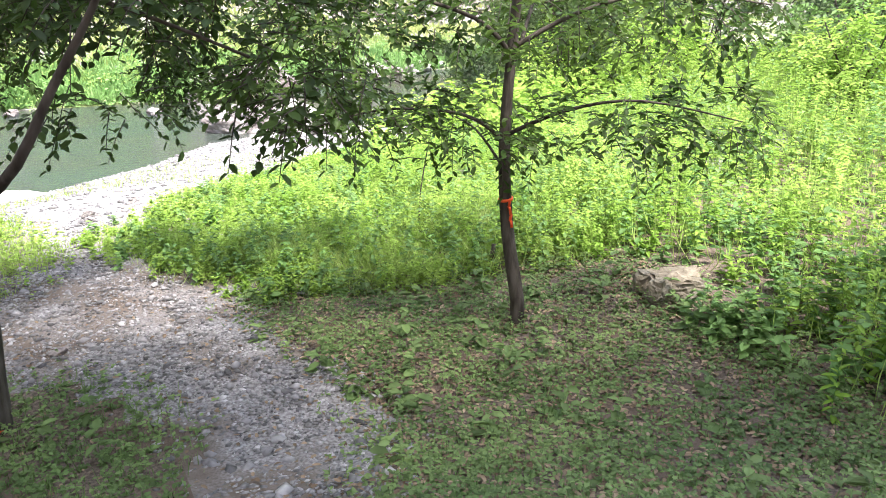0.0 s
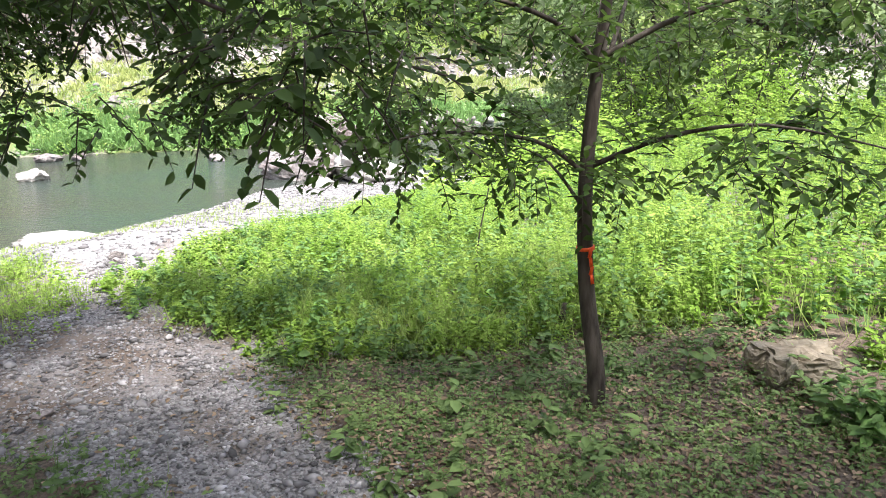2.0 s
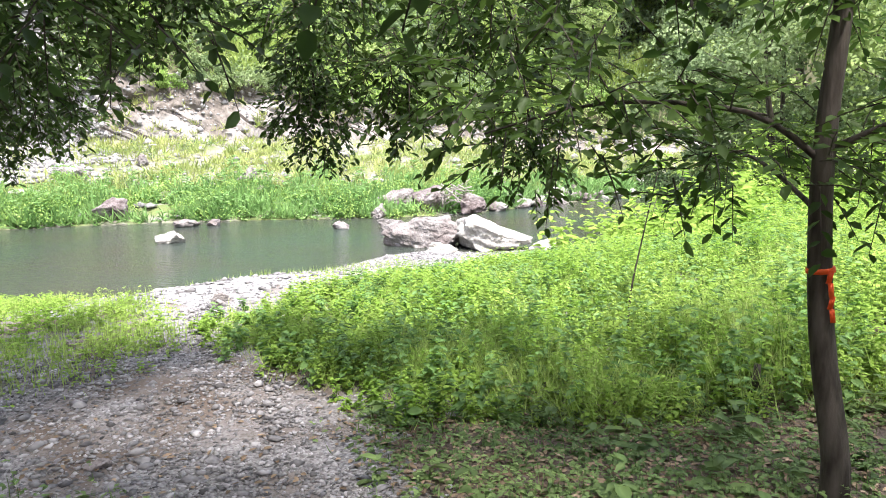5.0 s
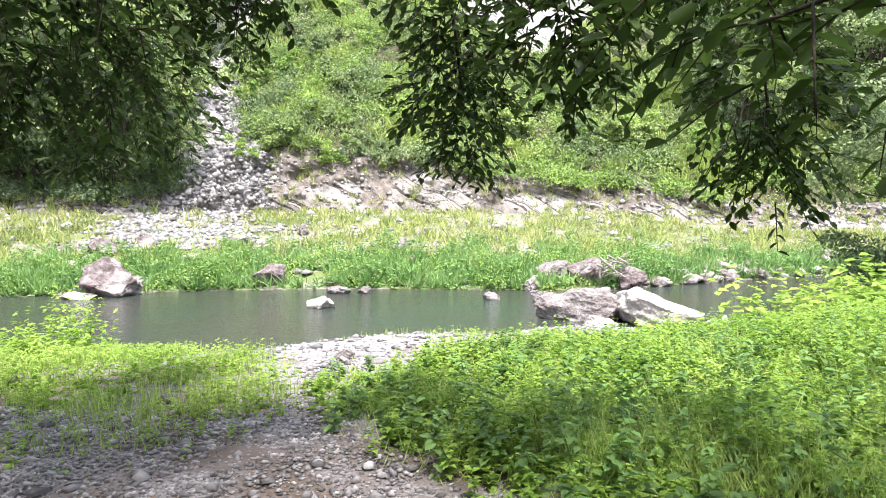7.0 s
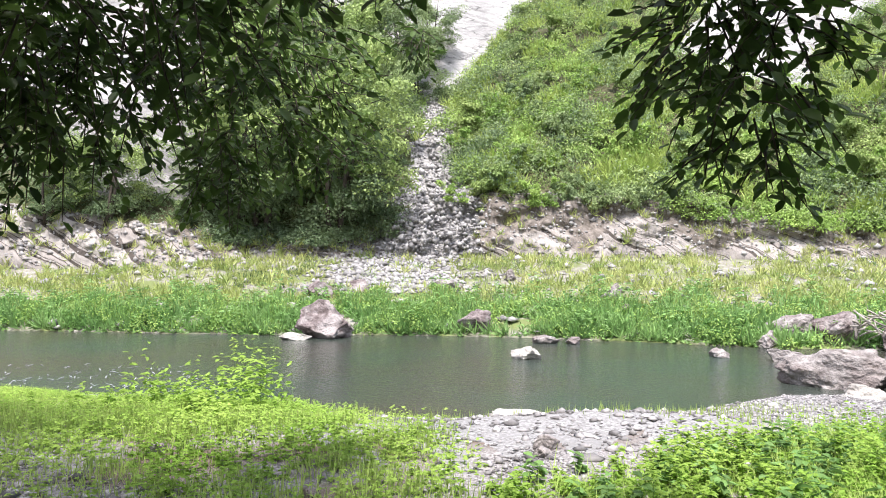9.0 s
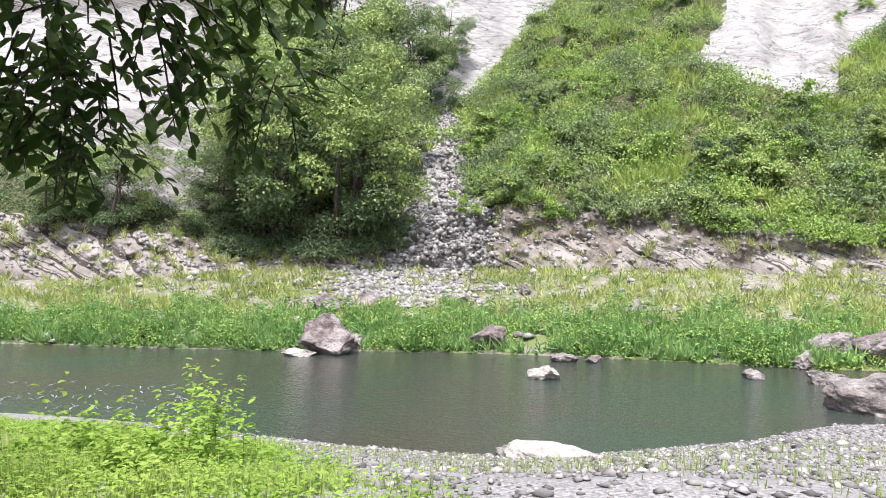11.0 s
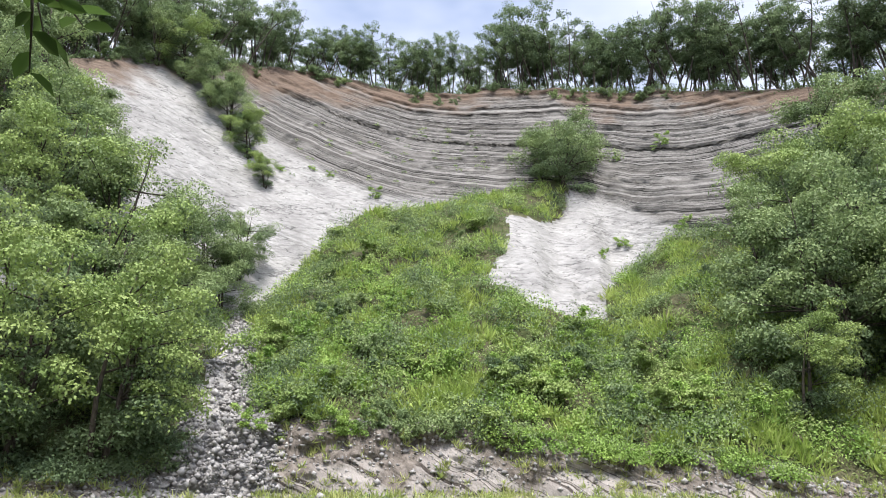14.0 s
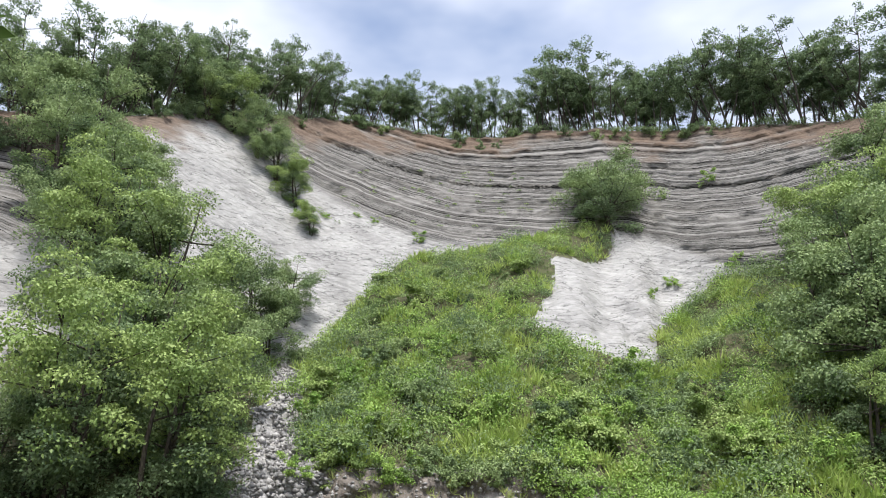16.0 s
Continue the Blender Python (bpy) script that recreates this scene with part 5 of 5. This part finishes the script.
# ---- near trees ----
def cluster(g, centre, radius, twigs, per_twig, leaf, droop=0.12):
    """Leafy twigs in a ragged mass: leaf bases, ways and ups, and the twigs' lines."""
    c, rad = np.array(centre, float), np.array(radius, float)
    o = unit(g.normal(0, 1, (twigs, 3))) * g.random((twigs, 1)) ** 0.4
    p = c + o * rad
    d = unit(o * np.array([1, 1, 0.3]) + g.normal(0, 0.5, (twigs, 3)) - np.array([0, 0, droop]))
    L = per_twig * leaf * 0.42
    k = np.repeat(np.arange(twigs), per_twig)
    s = np.tile(np.linspace(0.1, 1.0, per_twig), twigs)
    base = p[k] + d[k] * (s * L)[:, None] - np.array([0, 0, 1.0]) * (0.25 * L * s ** 2)[:, None]
    sd = unit(np.cross(d, np.array([0, 0, 1.0])))[k] * np.where(np.arange(len(k)) % 2, 1, -1)[:, None]
    way = sd * 0.9 + d[k] * 0.6 + g.normal(0, 0.25, (len(k), 3)) - np.array([0, 0, 0.12])
    up = unit(np.array([0, 0, 1.0]) + g.normal(0, 0.35, (len(k), 3)))
    return base, way, up, [(p[i], p[i] + d[i] * L - np.array([0, 0, 0.25 * L])) for i in range(twigs)]


def leafy(root, g, masses, leaf, material, ratio=0.5, more=1.0):
    """Foliage and twigs of a near tree as its parts."""
    B, W, Q, lines = [], [], [], []
    for m in masses:
        b_, w_, u_, l_ = cluster(g, m[0], m[1], int(m[2] * more), m[3], leaf, 0.6 * m[4] if len(m) > 4 else 0.12)
        B.append(b_), W.append(w_), Q.append(u_)
        lines += l_
    B, W, Q = np.concatenate(B), np.concatenate(W), np.concatenate(Q)
    size = leaf * g.uniform(0.65, 1.25, len(B))
    tagged(part("foliage", folded_leaves("foliage", B, W, Q, size, size * ratio, material, 0.15), material, root), kind="stuff")
    bm = bmesh.new()
    for a, b_ in lines:
        tube(bm, [Vector(a), Vector((a + b_) / 2) + Vector((0, 0, 0.02)), Vector(b_)], [0.005, 0.004, 0.002], 3)
    tagged(part("twig_spray", bm, M_BARK, root), kind="stuff")


def limb(root, pts, r0_, r1_, name="branch", sides=9):
    bm = bmesh.new()
    P = [Vector(q) for q in pts]
    fine_ = []
    for i in range(len(P) - 1):
        a, b_, c_, d_ = P[max(i - 1, 0)], P[i], P[i + 1], P[min(i + 2, len(P) - 1)]
        for s in (0, 0.25, 0.5, 0.75):
            fine_.append(0.5 * ((2 * b_) + (c_ - a) * s + (2 * a - 5 * b_ + 4 * c_ - d_) * s * s + (3 * b_ - a - 3 * c_ + d_) * s ** 3))
    fine_.append(P[-1])
    n = len(fine_) - 1
    tube(bm, fine_, [r0_ + (r1_ - r0_) * i / n for i in range(n + 1)], sides)
    return part(name, bm, M_BARK, root)


g3 = np.random.default_rng(303)
sap = tagged(new("young_tree"), "slim young tree with an orange tape band", "tree")
limb(sap, [(0.72, 6.28, 2.55), (0.74, 6.3, 2.9), (0.63, 6.34, 3.6), (0.58, 6.36, 4.4), (0.62, 6.38, 5.2), (0.70, 6.4, 6.2), (0.8, 6.42, 7.4)], 0.078, 0.03, "trunk", 12)
for pts, r_ in [
    ([(0.58, 6.36, 4.5), (1.1, 6.2, 4.75), (1.7, 6.05, 4.85), (2.5, 5.9, 4.7)], 0.022),
    ([(0.58, 6.36, 4.45), (0.2, 6.3, 4.7), (-0.5, 6.25, 4.75), (-1.1, 6.2, 4.6)], 0.02),
    ([(0.62, 6.38, 5.2), (0.3, 6.3, 5.5), (-0.4, 6.2, 5.7), (-1.2, 6.1, 5.7)], 0.025),
    ([(0.62, 6.38, 5.25), (1.2, 6.4, 5.55), (1.9, 6.4, 5.7), (2.8, 6.3, 5.6)], 0.025),
    ([(0.7, 6.38, 5.3), (0.85, 6.9, 5.6), (1.0, 7.5, 5.8), (1.2, 8.1, 5.7)], 0.02),
    ([(0.70, 6.4, 6.2), (0.3, 6.7, 6.5), (-0.4, 7.0, 6.7)], 0.018),
    ([(0.70, 6.4, 6.2), (1.4, 6.2, 6.5), (2.1, 6.0, 6.6)], 0.018),
    ([(0.58, 6.36, 4.2), (0.35, 6.9, 4.45), (0.1, 7.5, 4.5)], 0.016),
]:
    limb(sap, pts, r_, 0.005)
leafy(sap, g3, [
    ((-0.7, 6.2, 4.75), (0.75, 0.6, 0.35), 55, 8), ((0.3, 6.6, 4.55), (0.8, 0.8, 0.35), 60, 8), ((1.6, 6.0, 4.7), (0.9, 0.6, 0.3), 40, 8), ((2.3, 6.0, 4.75), (0.7, 0.6, 0.35), 28, 8),
    ((-0.7, 6.2, 5.5), (0.9, 0.8, 0.4), 65, 8), ((0.6, 6.4, 5.5), (0.9, 0.9, 0.4), 55, 8), ((2.0, 6.3, 5.5), (1.0, 0.9, 0.4), 60, 8), ((0.4, 6.8, 6.4), (1.4, 1.3, 0.6), 110, 8),
    # The last mass, unseen high in the crown, is added to shade the ground.
    ((1.9, 6.1, 6.4), (0.9, 0.9, 0.5), 50, 8), ((1.1, 7.7, 5.6), (0.8, 0.6, 0.4), 40, 8), ((0.7, 6.0, 8.0), (2.2, 2.0, 0.7), 80, 9)], 0.09, M_SAP, 0.52, 1.3)
bm = bmesh.new()
tube(bm, [Vector((0.607, 6.35, 3.90)), Vector((0.604, 6.35, 3.925))], [0.070, 0.069], 14)
band = part("tape_band", bm, M_ORANGE, sap, "orange plastic tape knotted round the trunk")
bm = bmesh.new()
for i in range(4):
    z = 3.89 - i * 0.065
    bmesh.ops.create_cube(bm, size=1.0, matrix=Matrix.Translation((0.632 + 0.008 * i, 6.272 - 0.006 * (i % 2), z)) @ Matrix.Rotation(0.15 * (-1) ** i, 4, "Y") @ Matrix.Diagonal((0.024, 0.005, 0.07, 1)))
part("tape_end", bm, M_ORANGE, sap, "loose hanging end of orange tape")

over = tagged(new("overhanging_tree"), "dark tree leaning over the path with drooping leafy branches", "tree")
limb(over, [(-3.58, 4.83, 2.2), (-3.52, 4.85, 2.9), (-3.48, 4.88, 3.6), (-3.7, 4.8, 4.6), (-3.6, 4.5, 5.6), (-3.3, 4.4, 6.6)], 0.16, 0.09, "trunk", 12)
for pts, r_ in [
    ([(-3.7, 4.6, 5.2), (-2.9, 4.4, 5.75), (-2.0, 4.2, 5.95), (-1.1, 4.0, 6.0), (-0.3, 4.1, 5.85)], 0.05),
    ([(-2.9, 4.4, 5.7), (-2.3, 3.9, 5.75), (-1.6, 3.6, 5.7), (-0.9, 3.5, 5.45)], 0.022),
    ([(-3.5, 4.5, 5.9), (-3.4, 5.6, 6.3), (-3.3, 6.8, 6.2), (-3.0, 7.9, 5.7), (-3.0, 8.35, 4.8)], 0.045),
    ([(-3.5, 4.5, 5.8), (-4.3, 5.6, 6.1), (-4.9, 6.6, 6.0), (-5.4, 7.6, 5.4), (-5.85, 8.4, 4.8)], 0.04),
    ([(-3.4, 5.6, 6.3), (-2.6, 6.4, 6.3), (-1.8, 7.2, 6.0), (-1.3, 8.0, 5.6), (-1.15, 8.5, 4.6)], 0.03),
    ([(-4.3, 5.6, 6.1), (-5.4, 5.9, 6.0), (-6.4, 6.3, 5.6)], 0.03),
    ([(-4.9, 6.6, 6.0), (-5.4, 7.8, 6.1), (-5.75, 9.3, 5.75)], 0.02),
    ([(-3.7, 4.8, 4.5), (-2.8, 3.6, 4.5), (-1.82, 2.87, 4.99), (-1.51, 2.85, 5.4), (-1.22, 2.8, 5.8), (-0.95, 2.7, 6.3)], 0.035),
]:
    limb(over, pts, r_, 0.007)
leafy(over, g3, [
    ((-1.5, 3.8, 5.72), (0.9, 0.7, 0.25), 50, 8, 0.3), ((-0.7, 3.7, 5.3), (0.4, 0.4, 0.22), 22, 8, 0.7), ((-2.6, 4.3, 5.75), (0.8, 0.7, 0.22), 48, 8, 0.3), ((-2.2, 4.6, 5.05), (0.6, 0.4, 0.15), 12, 8, 0.5),
    ((-1.2, 4.2, 6.3), (1.3, 1.0, 0.4), 90, 8), ((-3.4, 4.2, 6.6), (1.3, 1.2, 0.6), 110, 8),
    ((-4.6, 6.6, 5.5), (1.0, 0.8, 0.85), 190, 9, 0.7), ((-3.9, 7.3, 5.75), (0.7, 0.5, 0.5), 75, 9, 0.7), ((-5.6, 6.7, 5.0), (0.7, 0.6, 0.55), 80, 9, 0.7), ((-5.7, 7.9, 5.15), (0.7, 0.5, 0.55), 85, 9, 0.7), ((-6.2, 6.3, 5.4), (0.9, 0.9, 0.8), 110, 9, 0.9), ((-3.7, 6.9, 6.1), (0.9, 0.9, 0.5), 90, 9, 0.7),
    ((-3.0, 8.3, 4.88), (0.3, 0.35, 0.55), 75, 7, 0.8), ((-2.85, 8.0, 5.6), (0.5, 0.45, 0.4), 70, 7, 0.6), ((-1.95, 7.3, 4.98), (0.34, 0.3, 0.36), 50, 7, 0.6), ((-1.15, 8.5, 4.68), (0.36, 0.36, 0.6), 75, 7, 0.8), ((-1.4, 8.0, 5.5), (0.6, 0.5, 0.4), 75, 7, 0.6), ((-5.85, 8.5, 4.75), (0.28, 0.28, 0.22), 16, 7, 0.6), ((-6.0, 7.85, 4.55), (0.3, 0.3, 0.3), 24, 7, 0.6), ((-2.1, 7.4, 6.0), (0.9, 0.7, 0.35), 70, 9, 0.8), ((-0.7, 7.6, 6.0), (0.7, 0.6, 0.45), 50, 9, 0.9),
    ((-5.75, 9.35, 5.62), (0.14, 0.14, 0.12), 8, 6, 0.8), ((-2.5, 5.6, 6.8), (1.8, 1.5, 0.5), 75, 9), ((-5.0, 5.4, 6.8), (1.6, 1.6, 0.6), 70, 9)], 0.078, M_LEAF, 0.52, 1.9)
bm = bmesh.new()
tube(bm, [Vector((-3.57, 4.83, 2.50)), Vector((-3.57, 4.83, 2.55))], [0.163, 0.162], 14)
part("paint_mark", bm, M_ORANGE, over, "orange paint mark low on the trunk")

# unseen trees beside and behind the ramp, added so their canopy shades it
for i, (x, y, h) in enumerate([(-8.5, 2.5, 8.5), (4.6, -1.5, 8.5), (-3.8, -3.5, 8.5), (2.3, 0.3, 8.2), (-1.6, 0.3, 8.6), (5.4, 0.9, 8.4)]):
    z = plain(x, y)
    tr = tagged(new("shade_tree"), "unseen leafy tree added to shade the ramp", "tree", "shade trees")
    limb(tr, [(x, y, z - 0.3), (x + 0.1, y, z + 1.5), (x - 0.05, y + 0.1, z + 3.5), (x + 0.1, y + 0.2, z + h * 0.8)], 0.16, 0.05, "trunk", 10)
    for q in range(5):
        a = q * 1.26 + i
        limb(tr, [(x, y, z + 3 + 0.4 * q), (x + math.cos(a), y + math.sin(a), z + 3.8 + 0.4 * q), (x + 2.3 * math.cos(a), y + 2.3 * math.sin(a), z + 4.2 + 0.4 * q)], 0.05, 0.01)
    leafy(tr, g3, [((x, y, z + h * 0.85), (2.2, 2.2, 1.0) if i == 5 else (3.3, 3.3, 1.2), (760, 760, 760, 470, 760, 380)[i], 9)], 0.2, M_LEAF)

# bushes on the near bank upstream
hb = np.random.default_rng(55)
for i, (x, y, h) in enumerate([(8, 14, 2.2), (9.5, 17, 3.4), (6.0, 20, 3.0), (12, 13, 3.6), (13.5, 20, 4.6), (9, 25, 4.2), (4.5, 27, 3.4), (16, 26, 5.5), (11, 31, 5), (17, 15, 5)]):
    z = plain(x, y)
    bu = tagged(new("bank_bush"), "pale green leafy bush on the near bank", "bush", "bank bushes")
    for q in range(4):
        a = q * 1.57 + i
        limb(bu, [(x, y, z - 0.2), (x + 0.3 * math.cos(a), y + 0.3 * math.sin(a), z + h * 0.4), (x + 0.8 * math.cos(a), y + 0.8 * math.sin(a), z + h * 0.85)], 0.04, 0.01, "stem", 6)
    leafy(bu, hb, [((x, y, z + h * 0.55), (h * 0.45, h * 0.45, h * 0.42), 330, 8, 0.2)], 0.13, (M_WEED, M_WEED2)[i % 2])

# thin upright stem with few leaves in the weeds, and a short dark stump
weed_stem = tagged(new("bare_shrub"), "thin bare shrub stem standing in the weeds", "shrub")
limb(weed_stem, [(-0.3, 9.6, 2.4), (-0.28, 9.6, 3.0), (-0.18, 9.65, 3.6), (-0.05, 9.7, 4.3)], 0.014, 0.004, "stem", 6)
leafy(weed_stem, g3, [((-0.05, 9.7, 4.0), (0.35, 0.35, 0.5), 16, 6)], 0.08, M_WEED)
stump = tagged(new("broken_stump"), "short broken dark stump in the grass", "stump")
limb(stump, [(0.6, 7.9, 2.5), (0.61, 7.9, 2.7), (0.63, 7.92, 2.9)], 0.05, 0.025, "stem", 8)
limb(stump, [(0.52, 7.95, 2.5), (0.45, 7.95, 2.75)], 0.035, 0.02, "stem", 7)

# stones on the flood plain and broken water in the riffle downstream
b = g2.uniform(-8, 75, 900)
r = interp(b, FAR_SHORE) + (interp(b, FOOT_R) - interp(b, FAR_SHORE)) * g2.random(900) ** 0.8
x, y = CX - r * np.sin(np.radians(b)), CY + r * np.cos(np.radians(b))
stuff("bank_stones", pebbles(g2, x, y, ground_z(x, y) + 0.05, 0.12 + 0.45 * g2.random(900) ** 4, M_RUBBLE), "grey stones strewn over the far flood plain", "stones")
M_FOAM = mat("foam", (0.22, 0.24, 0.24), (0.36, 0.38, 0.38), 6, rough=0.5)
b = g2.uniform(66, 84, 120)
r = interp(b, NEAR_SHORE) + 0.8 + 6.0 * g2.random(120) ** 1.3
x, y = CX - r * np.sin(np.radians(b)), CY + r * np.cos(np.radians(b))
a = np.full(120, radians(150)) + g2.normal(0, 0.35, 120)
way = np.stack([np.cos(a), np.sin(a), np.zeros(120)], 1)
stuff("riffle_foam", leaf_mesh("foam", np.stack([x, y, np.full(120, 0.012)], 1), way, np.tile([0, 0, 1.0], (120, 1)), g2.uniform(0.25, 0.95, 120), g2.uniform(0.02, 0.07, 120), M_FOAM, 0.02), "small white crests of a river riffle", "foam")

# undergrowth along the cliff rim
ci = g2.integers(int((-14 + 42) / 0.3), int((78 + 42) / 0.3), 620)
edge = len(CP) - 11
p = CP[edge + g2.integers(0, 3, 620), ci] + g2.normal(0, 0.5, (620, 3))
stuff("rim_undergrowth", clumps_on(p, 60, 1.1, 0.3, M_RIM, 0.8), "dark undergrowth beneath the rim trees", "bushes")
# small shrubs rooted on the rock face
fb = random.Random(12)
p = np.array([cliff_at(fb.uniform(24, 44), fb.uniform(23.5, 28)) for _ in range(60)])
stuff("face_tufts", clumps_on(p, 40, 0.6, 0.22, M_HERB, 0.6), "small green tufts on the cliff ledges", "plants")
